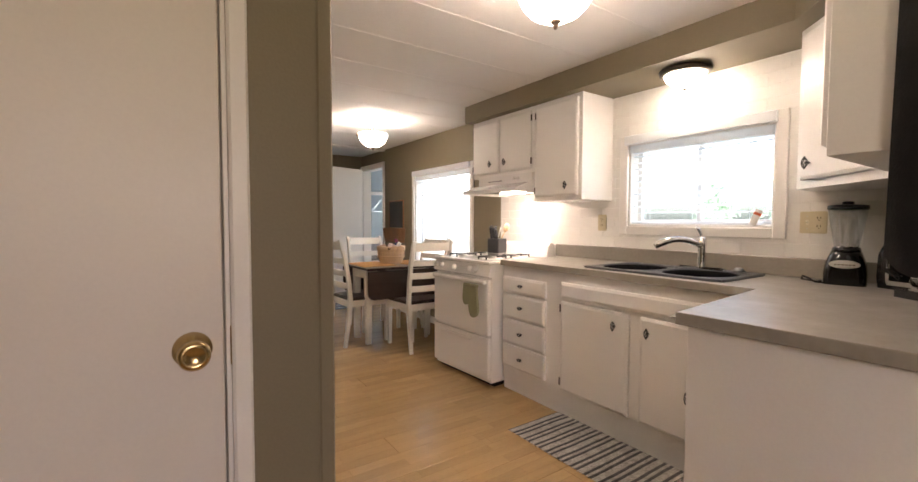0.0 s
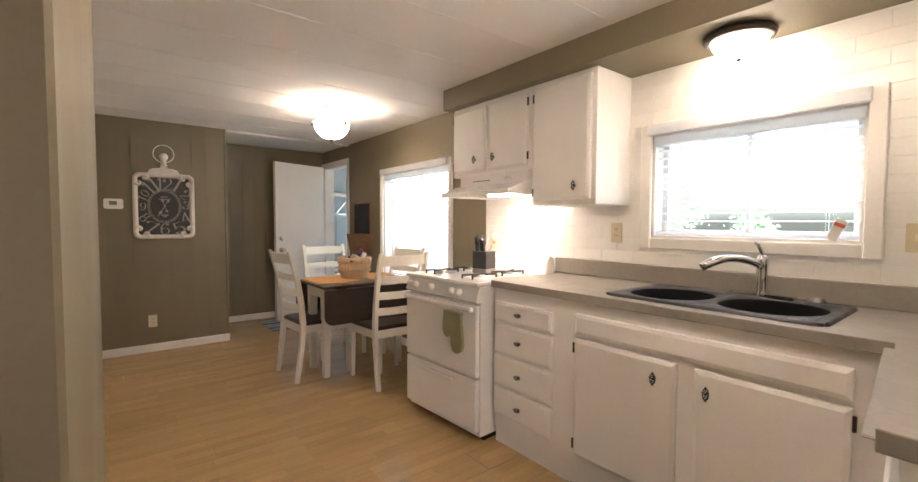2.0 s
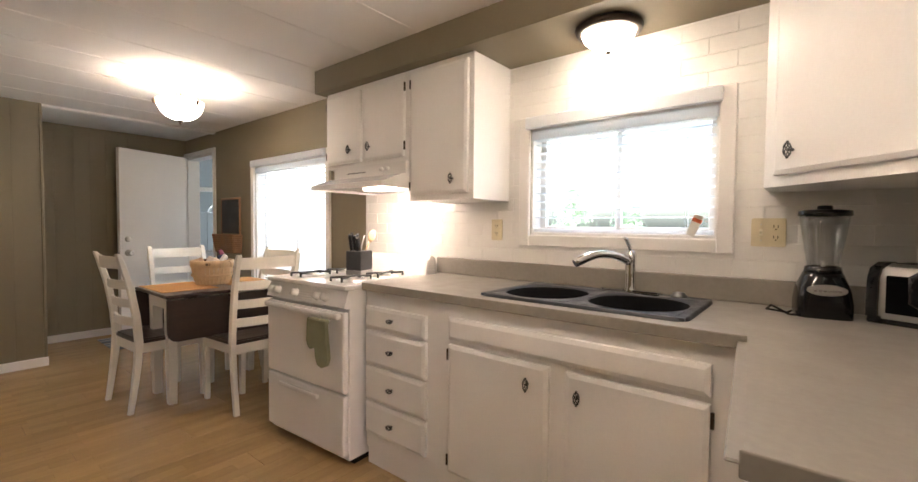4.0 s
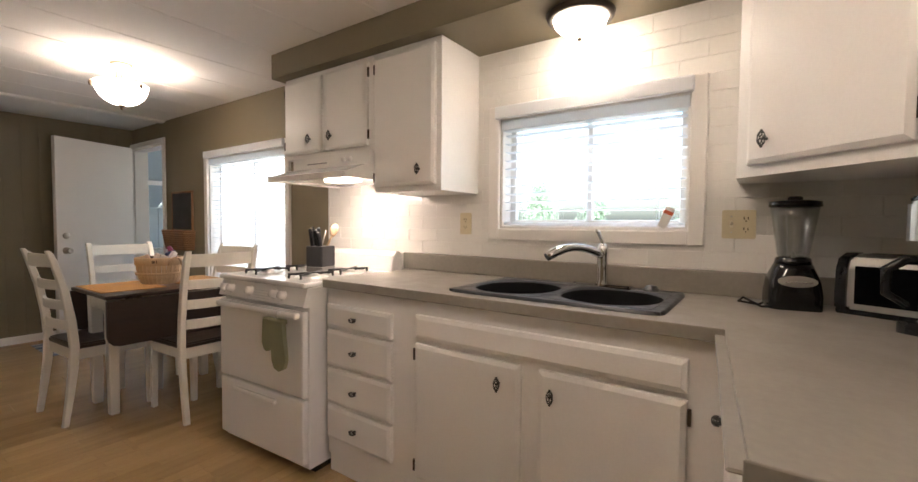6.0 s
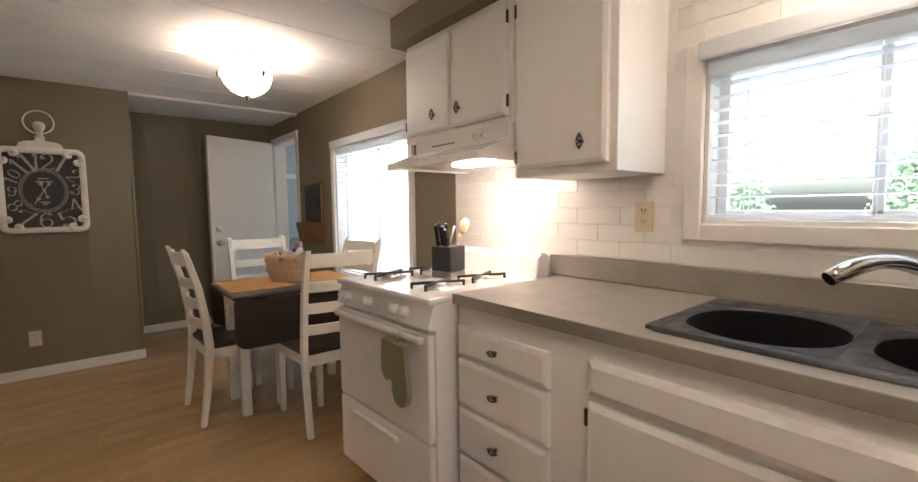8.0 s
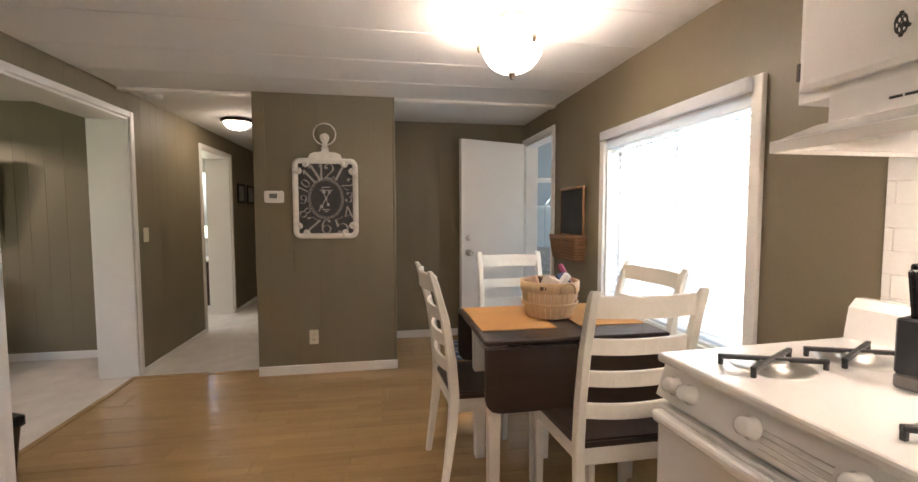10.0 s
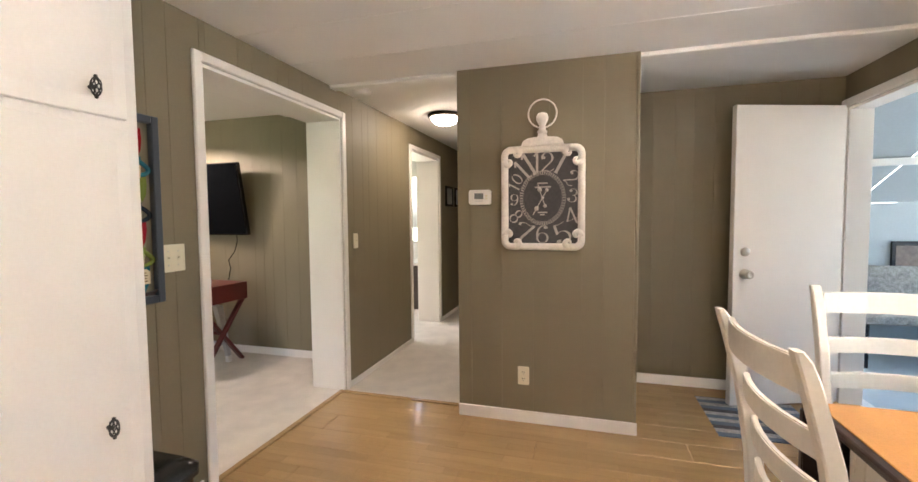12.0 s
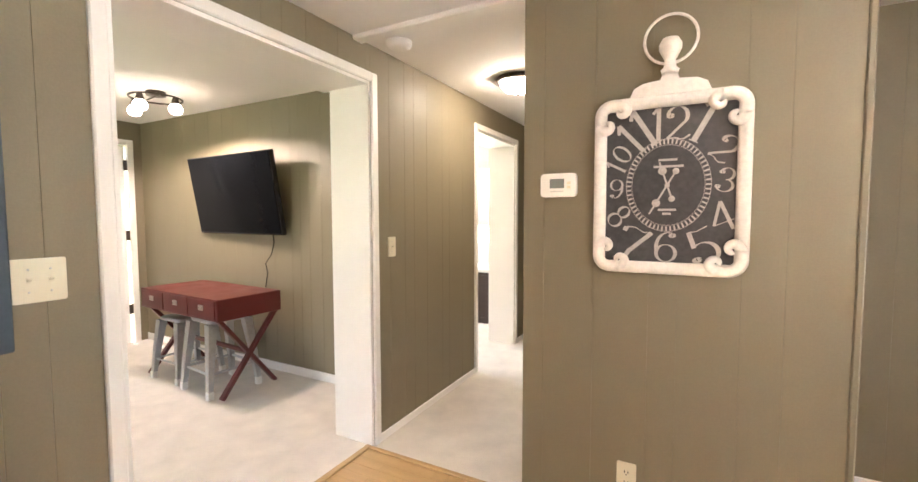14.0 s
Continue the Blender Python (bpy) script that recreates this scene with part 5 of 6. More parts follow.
# centre lines of the old-style figures in a box one unit high
FIGURES = {
    "0": [arc(0, 0, 0.25, 0.46, 90, 450, 28)],
    "1": [[(0, -0.5), (0, 0.5)], [(-0.16, 0.3), (0, 0.5)], [(-0.1, -0.49), (0.1, -0.49)]],
    "2": [arc(-0.02, 0.2, 0.25, 0.28, 170, -35) + [(-0.05, -0.2), (-0.28, -0.44)], arc(-0.12, -0.62, 0.24, 0.2, 130, 50, 8) + [(0.14, -0.47), (0.3, -0.36)], dot(-0.2, 0.22)],
    "3": [arc(-0.02, 0.24, 0.22, 0.24, 150, -90), arc(-0.02, -0.23, 0.27, 0.25, 90, -150), dot(-0.19, 0.3), dot(-0.22, -0.3)],
    "4": [[(0.12, -0.5), (0.12, 0.5)], [(0.12, 0.5), (-0.32, -0.2)], [(-0.32, -0.2), (0.32, -0.2)]],
    "5": [[(-0.16, 0.46), (0.0, 0.42), (0.24, 0.47)], [(-0.16, 0.46), (-0.18, 0.02)], arc(-0.02, -0.19, 0.28, 0.29, 125, -150), dot(-0.22, -0.3)],
    "6": [arc(0.08, 0.0, 0.34, 0.48, 75, 200), arc(0.0, -0.2, 0.26, 0.28, 0, 360, 28), dot(0.17, 0.38)],
    "7": [[(-0.27, 0.4), (-0.1, 0.46), (0.1, 0.4), (0.27, 0.46)], [(0.27, 0.46), (0.1, 0.1), (-0.04, -0.2), (-0.1, -0.5)], [(-0.27, 0.4), (-0.28, 0.28)]],
    "8": [arc(0, 0.23, 0.19, 0.23, 90, 450, 24), arc(0, -0.23, 0.25, 0.25, 90, 450, 24)],
    "9": [[(-px, -py) for px, py in arc(0.08, 0.0, 0.34, 0.48, 75, 200)], arc(0.0, 0.2, 0.26, 0.28, 0, 360, 28), dot(-0.17, -0.38)],
}


def figure(char, thick, thin):
    """A painted figure: strokes thick where they run upright and thin across."""
    bms = []
    for line in FIGURES[char]:
        b, rows = bmesh.new(), []
        for k, p in enumerate(line):
            q, r = line[max(k - 1, 0)], line[min(k + 1, len(line) - 1)]
            dx, dy = r[0] - q[0], r[1] - q[1]
            ln = math.hypot(dx, dy) or 1.0
            w = thin + (thick - thin) * (abs(dy) / ln) ** 1.6
            rows.append((b.verts.new((p[0] - dy / ln * w / 2, p[1] + dx / ln * w / 2, 0)), b.verts.new((p[0] + dy / ln * w / 2, p[1] - dx / ln * w / 2, 0))))
        for u, v in zip(rows, rows[1:]):
            b.faces.new((u[0], u[1], v[1], v[0]))
        bms.append(b)
    out = merge(*bms)
    bmesh.ops.recalc_face_normals(out, faces=out.faces)
    if out.faces and sum(f.normal.z for f in out.faces) < 0:
        bmesh.ops.reverse_faces(out, faces=out.faces)
    return out


for num, x, y, size, rot, wide in (("1", -0.032, 0.215, 0.118, 0, 1.0), ("2", 0.03, 0.214, 0.118, 0, 1.05), ("1", 0.112, 0.213, 0.15, -28, 1.0), ("2", 0.172, 0.115, 0.095, -42, 1.1), ("3", 0.178, 0.012, 0.082, -12, 1.1),
                                   ("4", 0.17, -0.11, 0.1, 24, 1.1), ("5", 0.115, -0.212, 0.13, 22, 1.15), ("6", 0.0, -0.218, 0.108, 0, 1.1), ("7", -0.108, -0.212, 0.135, -20, 1.2), ("8", -0.158, -0.108, 0.092, -48, 1.0),
                                   ("9", -0.17, -0.008, 0.07, -4, 1.1), ("1", -0.172, 0.072, 0.075, 62, 1.0), ("0", -0.152, 0.118, 0.075, 52, 1.1), ("1", -0.08, 0.208, 0.15, 32, 1.0), ("1", -0.122, 0.172, 0.13, 42, 1.0)):
    tb = figure(num, 0.105 if num != "1" else 0.12, 0.024)
    tb.transform(flip @ Matrix.Translation((x, y, DZ)) @ Matrix.Rotation(radians(rot), 4, "Z") @ Matrix.Diagonal((size * wide, size, 1, 1)))
    part("numeral", tb, NUMERAL, clock)
for ang_h, ln, tail in ((108, 0.085, 0.05), (241, 0.115, 0.055)):
    c, s = math.cos(radians(ang_h)), math.sin(radians(ang_h))
    hb = merge(bar((-tail * c, -tail * s, 0.021), (ln * c, ln * s, 0.021), 0.006, 0.002, 0),
               lathe([(0, 0.003), (0.011, 0.003), (0.011, 0)], 14, Matrix.Translation((-tail * c, -tail * s, 0.019))), lathe([(0, 0.003), (0.014, 0.003), (0.014, 0)], 14, Matrix.Translation((ln * 0.62 * c, ln * 0.62 * s, 0.019))))
    hb.transform(flip)
    part("clock_hand", hb, NUMERAL, clock)
part("boss", lathe([(0, 0.026), (0.008, 0.025), (0.009, 0.013)], 14, flip), NUMERAL, clock)
for x0, x1, y0 in ((-0.03, 0.03, 0.085), (-0.045, 0.05, 0.062), (-0.028, 0.03, -0.09), (-0.014, 0.014, -0.104)):
    wr = box(x0, x1, y0, y0 + 0.008, DZ - 0.0003, DZ + 0.0004, 0)
    wr.transform(flip)
    part("dial_lettering", wr, NUMERAL, clock)

# ---------------------------------------------------------------- plates, thermostat, alarm


def plate(name, label, cat, m, w, h, material, kinds):
    """A wall plate at m: x right, y up, z out of the wall. kinds: (offset, 'toggle' or 'outlet')."""
    p = thing(name, label, cat, at=m)
    part("cover", prism(rrect(-w / 2, w / 2, -h / 2, h / 2, 0.006, 3), 0.006, 0.002), material, p)
    for off, kind in kinds:
        if kind == "toggle":
            part("toggle", merge(box(off - 0.005, off + 0.005, -0.012, 0.012, 0.0055, 0.0075, 0), bar((off, 0.0, 0.006), (off, 0.006, 0.018), 0.009, 0.006, 0.001)), IVORY, p)
            part("screw", merge(*[lathe([(0.003, 0.006), (0.002, 0.008), (0, 0.008)], 8, Matrix.Translation((off, q, 0))) for q in (-0.03, 0.03)]), STEEL, p)
        else:
            for q in (-0.02, 0.02):
                part("receptacle", merge(prism(rrect(off - 0.016, off + 0.016, q - 0.014, q + 0.014, 0.01, 3), 0.0075)), material, p)
                part("slot", merge(box(off - 0.008, off - 0.005, q - 0.002, q + 0.008, 0.0072, 0.0079, 0), box(off + 0.005, off + 0.008, q - 0.002, q + 0.007, 0.0072, 0.0079, 0), box(off - 0.002, off + 0.002, q - 0.01, q - 0.006, 0.0072, 0.0079, 0)), BLACKPL, p)
    return p


def on_west(y, z):
    return Matrix.Translation((XW + 0.0052, y, z)) @ Matrix(((0, 0, 1, 0), (1, 0, 0, 0), (0, 1, 0, 0), (0, 0, 0, 1)))


def on_east(y, z, gap=0.0):
    return Matrix.Translation((XE - gap, y, z)) @ Matrix(((0, 0, -1, 0), (-1, 0, 0, 0), (0, 1, 0, 0), (0, 0, 0, 1)))


def on_clock(x, z):
    return Matrix.Translation((x, YC - 0.0052, z)) @ Matrix(((1, 0, 0, 0), (0, 0, -1, 0), (0, 1, 0, 0), (0, 0, 0, 1)))


plate("light_switch", "ivory double toggle switch plate beside the opening", "light switch", on_west(4.496, 1.124), 0.115, 0.118, IVORY, [(-0.023, "toggle"), (0.023, "toggle")])
plate("light_switch", "ivory single toggle switch plate in the hallway", "light switch", on_west(6.05, 1.114), 0.07, 0.115, IVORY, [(0, "toggle")])
plate("wall_outlet", "ivory duplex outlet below the clock", "outlet", on_clock(0.75, 0.296), 0.07, 0.115, IVORY, [(0, "outlet")])
plate("wall_outlet", "almond duplex outlet on the white brick", "outlet", on_east(2.06, 1.198, 0.0098), 0.07, 0.115, ALMOND, [(0, "outlet")])
plate("wall_outlet", "almond switch and outlet plate on the white brick", "outlet", on_east(0.827, 1.204, 0.0098), 0.108, 0.107, ALMOND, [(-0.023, "toggle"), (0.023, "outlet")])
th = thing("thermostat", "white wall thermostat with a grey display", "thermostat", at=on_clock(0.479, 1.413))
part("case", prism(rrect(-0.071, 0.071, -0.046, 0.046, 0.016, 5), 0.026, 0.005), TRIM, th)
part("display", box(-0.032, 0.025, -0.012, 0.024, 0.0255, 0.0268, 0), mat("grey_lcd", (0.16, 0.17, 0.16), 0.3), th)
part("button", merge(box(0.036, 0.05, 0.002, 0.012, 0.0255, 0.028, 0.001), box(0.036, 0.05, -0.014, -0.004, 0.0255, 0.028, 0.001)), IVORY, th)
part("lettering", box(-0.03, 0.022, -0.027, -0.022, 0.0255, 0.0264, 0), STEEL, th)
tagged(part("smoke_alarm", lathe([(0, -0.036), (0.04, -0.036), (0.062, -0.028), (0.068, -0.012), (0.068, 0)], 32, Matrix.Translation((-0.44, 5.93, ZC))), TRIM), "round white smoke alarm on the hallway ceiling", "smoke alarm")

# ---------------------------------------------------------------- cup picture
art = thing("wall_art", "slate-blue framed metal art of stacked colourful cups", "wall art", at=on_west(4.284, 1.328))
AW, AH = 0.148, 0.378
part("frame", merge(box(-AW, -AW + 0.03, -AH, AH, 0.004, 0.034, 0.003), box(AW - 0.03, AW, -AH, AH, 0.004, 0.034, 0.003), box(-AW + 0.03, AW - 0.03, AH - 0.03, AH, 0.004, 0.033, 0.003), box(-AW + 0.03, AW - 0.03, -AH, -AH + 0.03, 0.004, 0.033, 0.003)), BLUEGREY, art)
cups = [(-0.005, 0.255, 0.115, 0.09, 8, -1, CUPRED, "red glazed cup"), (0.0, 0.165, 0.125, 0.085, -6, 1, CUPTEAL, "teal glazed cup"), (0.005, 0.075, 0.12, 0.085, 8, -1, CUPGREEN, "green glazed cup"), (0.0, -0.02, 0.12, 0.085, -3, 1, CUPDARK, "dark blue glazed cup"),
        (-0.005, -0.105, 0.12, 0.09, 5, -1, CUPRED, "red glazed cup"), (0.005, -0.19, 0.12, 0.085, -9, 1, CUPGREEN, "green glazed cup"), (0.0, -0.28, 0.12, 0.095, 3, -1, CUPTEAL, "teal glazed cup")]
for ux, uy, uw, uh, ur, us, um, ul in cups:
    uw, uh, ux = uw * 0.84, uh * 1.28, ux - us * 0.014
    ol = [(-uw, uh * 0.5), (-uw * 0.97, uh * 0.15), (-uw * 0.85, -uh * 0.2), (-uw * 0.66, -uh * 0.42), (-uw * 0.5, -uh * 0.5), (uw * 0.5, -uh * 0.5), (uw * 0.66, -uh * 0.42), (uw * 0.85, -uh * 0.2), (uw * 0.97, uh * 0.15), (uw, uh * 0.5)]
    body = prism([(x * 0.82, y) for x, y in ol], 0.016, 0.007)
    hpts = [(us * (uw * 0.7 + 0.046 * math.sin(math.pi * k / 10)), uh * (0.36 - 0.62 * k / 10), 0.008) for k in range(11)]
    hd = sweep(hpts, 0.009, 8)
    cup = merge(body, hd)
    cup.transform(Matrix.Translation((ux, uy, 0.012)) @ Matrix.Rotation(radians(ur), 4, "Z"))
    part("cup", cup, um, art, ul)
for gx, gy in ((0.04, 0.155), (-0.03, -0.02), (0.06, -0.265)):
    tg = part("tea_tag", prism([(-0.026, -0.03), (0.026, -0.03), (0.028, 0.018), (0.012, 0.03), (-0.012, 0.03), (-0.028, 0.018)], 0.004, 0.001, Matrix.Translation((gx, gy, 0.026))), TAG, art, "cream paper tea tag")
    part("tag_lettering", merge(*[box(gx - 0.018, gx + 0.016 - 0.006 * (q % 2), gy - 0.02 + 0.011 * q, gy - 0.016 + 0.011 * q, 0.0302, 0.0306, 0) for q in range(4)]), INK, tg)
    part("string", sweep([(gx, gy + 0.03, 0.028), (gx + 0.008, gy + 0.09, 0.03)], 0.001, 5), TAG, art)
part("saucer", prism([(-0.115, 0.01), (-0.09, -0.008), (0.09, -0.008), (0.115, 0.014), (0.09, 0.006), (-0.09, 0.004)], 0.018, 0.002, Matrix.Translation((0.01, -0.335, 0.012))), mat("dark_brown_metal", (0.05, 0.02, 0.015), 0.3), art)

# ---------------------------------------------------------------- bin
bin_ = thing("trash_bin", "black plastic kitchen bin with a hinged lid", "bin", at=pose(-0.38, 4.085, 0))
part("tub", merge(loops_bm([at_z(rrect(-0.15, 0.15, -0.11, 0.11, 0.03), 0.4), at_z(rrect(-0.15, 0.15, -0.11, 0.11, 0.03), 0.0)], True), loops_bm([at_z(rrect(-0.15, 0.15, -0.11, 0.11, 0.03), 0.0), at_z(rrect(-0.185, 0.185, -0.14, 0.14, 0.035), 0.40)], False)), BLACKPL, bin_)
part("lid", loops_bm([at_z(rrect(-0.195, 0.195, -0.15, 0.15, 0.035), 0.395), at_z(rrect(-0.195, 0.195, -0.15, 0.15, 0.035), 0.43), at_z(rrect(-0.17, 0.17, -0.125, 0.125, 0.04), 0.452), at_z(rrect(-0.06, 0.06, -0.04, 0.04, 0.03), 0.458)]), BLACKPL, bin_)
part("sticker", box(0.06, 0.15, 0.122, 0.129, 0.22, 0.33, 0), TAG, bin_, "pale printed sticker")

# ---------------------------------------------------------------- counter things
blender = thing("blender", "black kitchen blender with a clear jar", "blender", at=pose(2.645, 0.668, ZTOP, 0, 0, 100) @ Matrix.Diagonal((0.95, 0.95, 0.965, 1)))
part("base", loops_bm([at_z(rrect(-0.076, 0.076, -0.076, 0.076, 0.03), 0.0), at_z(rrect(-0.077, 0.077, -0.077, 0.077, 0.035), 0.05), at_z(rrect(-0.072, 0.072, -0.071, 0.071, 0.045), 0.1), at_z(rrect(-0.06, 0.06, -0.059, 0.059, 0.05), 0.135), at_z(rrect(-0.055, 0.055, -0.055, 0.055, 0.05), 0.15)]), BLACKGLOSS, blender)
bm = prism([(0.055 * math.cos(2 * math.pi * k / 24), 0.019 * math.sin(2 * math.pi * k / 24)) for k in range(24)], 0.006, 0.002)
bm.transform(Matrix.Translation((0, 0.068, 0.095)) @ Matrix.Rotation(radians(-78), 4, "X"))
part("button_panel", bm, STEEL, blender)
part("button", merge(*[box(-0.038 + 0.013 * k, -0.029 + 0.013 * k, 0.0705, 0.0795, 0.091, 0.098, 0.001) for k in range(6)]), CHROME, blender)
part("collar", lathe([(0.052, 0.148), (0.054, 0.152), (0.05, 0.17), (0.044, 0.172)], 28), BLACKGLOSS, blender)
jar = part("jar", lathe([(0.046, 0.168), (0.05, 0.2), (0.066, 0.3), (0.072, 0.345), (0.0695, 0.345), (0.0635, 0.3), (0.0475, 0.2), (0.043, 0.172)], 12), JARGLASS, blender, "clear ribbed jar")
part("lid", lathe([(0, 0.365), (0.05, 0.366), (0.074, 0.362), (0.076, 0.345), (0.066, 0.343), (0, 0.343)], 28), BLACKGLOSS, blender)
part("lid_cap", lathe([(0.022, 0.364), (0.022, 0.376), (0.018, 0.38), (0, 0.38)], 18), BLACKGLOSS, blender)
part("blade", merge(bar((-0.025, 0, 0.178), (0.025, 0, 0.188), 0.008, 0.0015, 0), bar((0, -0.025, 0.188), (0, 0.025, 0.178), 0.008, 0.0015, 0), sweep([(0, 0, 0.17), (0, 0, 0.19)], 0.006, 8)), STEEL, blender)
part("cord", sweep([(0.06, 0.06, 0.006), (0.1, 0.07, 0.006), (0.13, 0.04, 0.02), (0.15, 0.05, 0.03), (0.16, 0.02, 0.012), (0.13, 0.0, 0.006), (0.1, 0.03, 0.006), (0.085, 0.0, 0.008)], 0.004, 8), BLACKGLOSS, blender)

toaster = thing("toaster", "brushed steel and black two-slice toaster", "toaster", at=pose(2.645, 0.405, ZTOP, 0, 0, 155))
body_ol = [(-0.085, 0.012), (-0.09, 0.05), (-0.085, 0.14), (-0.065, 0.175), (-0.03, 0.185), (0.03, 0.185), (0.065, 0.175), (0.085, 0.14), (0.09, 0.05), (0.085, 0.012)]
bm = prism(body_ol, 0.21, 0.01)
bm.transform(Matrix.Translation((0, 0.105, 0)) @ Matrix.Rotation(radians(90), 4, "X"))
part("body", bm, STEEL, toaster)
for e in (-1, 1):
    bm = prism([(x * 1.02, z * 1.02 - 0.002) for x, z in body_ol], 0.03, 0.008)
    bm.transform(Matrix.Translation((0, 0.105 + (0.03 if e > 0 else -0.21), 0)) @ Matrix.Rotation(radians(90), 4, "X"))
    part("end_cap", bm, BLACKPL, toaster)
part("window", box(-0.0915, -0.084, -0.085, 0.085, 0.035, 0.15, 0.002), SCREEN, toaster)
part("window", box(0.084, 0.0915, -0.085, 0.085, 0.035, 0.15, 0.002), SCREEN, toaster)
part("slot", merge(box(-0.045, -0.015, -0.08, 0.08, 0.1845, 0.1862, 0), box(0.015, 0.045, -0.08, 0.08, 0.1845, 0.1862, 0)), BLACKIRON, toaster)
part("base", box(-0.088, 0.088, -0.13, 0.13, 0.0, 0.018, 0.004), BLACKPL, toaster)
part("lever", box(-0.02, 0.02, 0.135, 0.155, 0.1, 0.115, 0.004), BLACKPL, toaster)

coffee = thing("coffee_maker", "black and steel drip coffee maker with a glass carafe", "coffee maker", at=pose(2.42, 0.33, ZTOP, 0, 0, 50))
part("base", prism(rrect(-0.09, 0.09, -0.12, 0.12, 0.03), 0.03, 0.006), BLACKPL, coffee)
part("warming_plate", lathe([(0, 0.034), (0.065, 0.034), (0.07, 0.03)], 26, Matrix.Translation((0, 0.04, 0))), STEEL, coffee)
part("column", box(-0.085, 0.085, -0.118, -0.03, 0.03, 0.24, 0.012, 2), BLACKPL, coffee)
part("head", prism(rrect(-0.09, 0.09, -0.12, 0.115, 0.05), 0.1, 0.008, Matrix.Translation((0, 0, 0.235))), STEEL, coffee)
part("lid", prism(rrect(-0.086, 0.086, -0.116, 0.11, 0.048), 0.012, 0.004, Matrix.Translation((0, 0, 0.335))), BLACKPL, coffee)
part("button", merge(*[box(-0.092, -0.0895, -0.06 + 0.0, -0.03, 0.255 + 0.017 * k, 0.265 + 0.017 * k, 0) for k in range(4)]), BLACKPL, coffee)
part("carafe", lathe([(0.05, 0.036), (0.066, 0.05), (0.074, 0.085), (0.066, 0.14), (0.048, 0.172), (0.046, 0.172), (0.063, 0.139), (0.071, 0.085), (0.063, 0.052), (0, 0.04)], 30, Matrix.Translation((0, 0.04, 0))), GLASS, coffee, "clear glass carafe")
part("carafe_collar", lathe([(0.05, 0.168), (0.052, 0.19), (0.035, 0.198), (0, 0.198)], 26, Matrix.Translation((0, 0.04, 0))), BLACKPL, coffee)
part("carafe_handle", sweep([(0.035, 0.075, 0.185), (0.07, 0.11, 0.187), (0.095, 0.135, 0.16), (0.095, 0.135, 0.1), (0.065, 0.105, 0.07)], [0.012, 0.013, 0.013, 0.011, 0.009], 10), BLACKPL, coffee)

kb = thing("knife_block", "dark grey knife block with knives and a wooden spoon", "knife block", at=STOVE_TURN @ pose(2.44, 2.82, 0.9185, 0, 0, 12))
part("block", box(-0.06, 0.06, -0.055, 0.055, 0.03, 0.145, 0.004), mat("charcoal_block", (0.035, 0.035, 0.038), 0.5, vary=0.2), kb)
part("foot", box(-0.06, 0.06, -0.055, 0.055, 0.0, 0.0295, 0.004), mat("grey_block_foot", (0.22, 0.21, 0.2), 0.5), kb)
for kx, ky, kh in ((-0.035, 0.03, 0.1), (-0.01, 0.035, 0.11), (-0.03, -0.005, 0.095), (0.0, 0.0, 0.105), (-0.035, -0.02, 0.08)):
    part("knife_handle", bar((kx, ky, 0.14), (kx - 0.012, ky + 0.006, 0.145 + kh), 0.014, 0.02, 0.004), BLACKPL, kb)
part("wooden_spoon", merge(sweep([(0.03, -0.02, 0.14), (0.042, -0.045, 0.2)], 0.006, 8), lathe([(0, -0.045), (0.022, -0.026), (0.029, 0.0), (0.023, 0.026), (0, 0.042)], 16, Matrix.Translation((0.05, -0.055, 0.235)) @ Matrix.Rotation(radians(20), 4, "Y") @ Matrix.Diagonal((0.35, 1, 1, 1)))), SPLINT, kb)
part("whisk", sweep([(0.035, 0.02, 0.14), (0.05, 0.0, 0.235)], 0.004, 6), STEEL, kb)

mitt = thing("oven_mitt", "sage green oven mitt hanging from the oven handle", "oven mitt", at=STOVE_TURN @ Matrix.Translation((SXF - 0.062, 2.625, 0.0)) @ Matrix.Diagonal((1, 1.28, 1, 1)))
mo = [(-0.055, 0.745), (0.055, 0.745), (0.062, 0.66), (0.07, 0.60), (0.072, 0.56), (0.06, 0.525), (0.035, 0.51), (0.008, 0.52), (-0.005, 0.555), (-0.008, 0.60), (-0.02, 0.605), (-0.035, 0.59), (-0.05, 0.60), (-0.062, 0.63), (-0.06, 0.68)]
bm = prism(mo, 0.03, 0.01)
bm.transform(Matrix(((0, 0, 1, -0.012), (-1, 0, 0, 0), (0, 1, 0, 0), (0, 0, 0, 1))))
part("body", bm, SAGE, mitt)
part("cuff", box(-0.015, 0.021, -0.058, 0.058, 0.728, 0.75, 0.006), SAGE, mitt)
part("loop", sweep([(0.005, -0.01, 0.745), (0.002, -0.012, 0.775), (0.01, -0.01, 0.79), (0.022, -0.008, 0.785)], 0.003, 6), STEEL, mitt)

pk = thing("seed_packet", "small white and orange packet on the window sill", "packet", at=pose(XE - 0.012, 1.095, W1[2] + 0.0125, 0, -6, 0) @ Matrix.Rotation(radians(24), 4, "X"))
part("pouch", box(-0.003, 0.003, -0.018, 0.018, 0.0, 0.09, 0.002), TRIM, pk)
part("band", box(-0.0036, 0.0036, -0.0184, 0.0184, 0.06, 0.076, 0.001), mat("orange_print", (0.6, 0.12, 0.04), 0.5), pk)

# ---------------------------------------------------------------- rugs


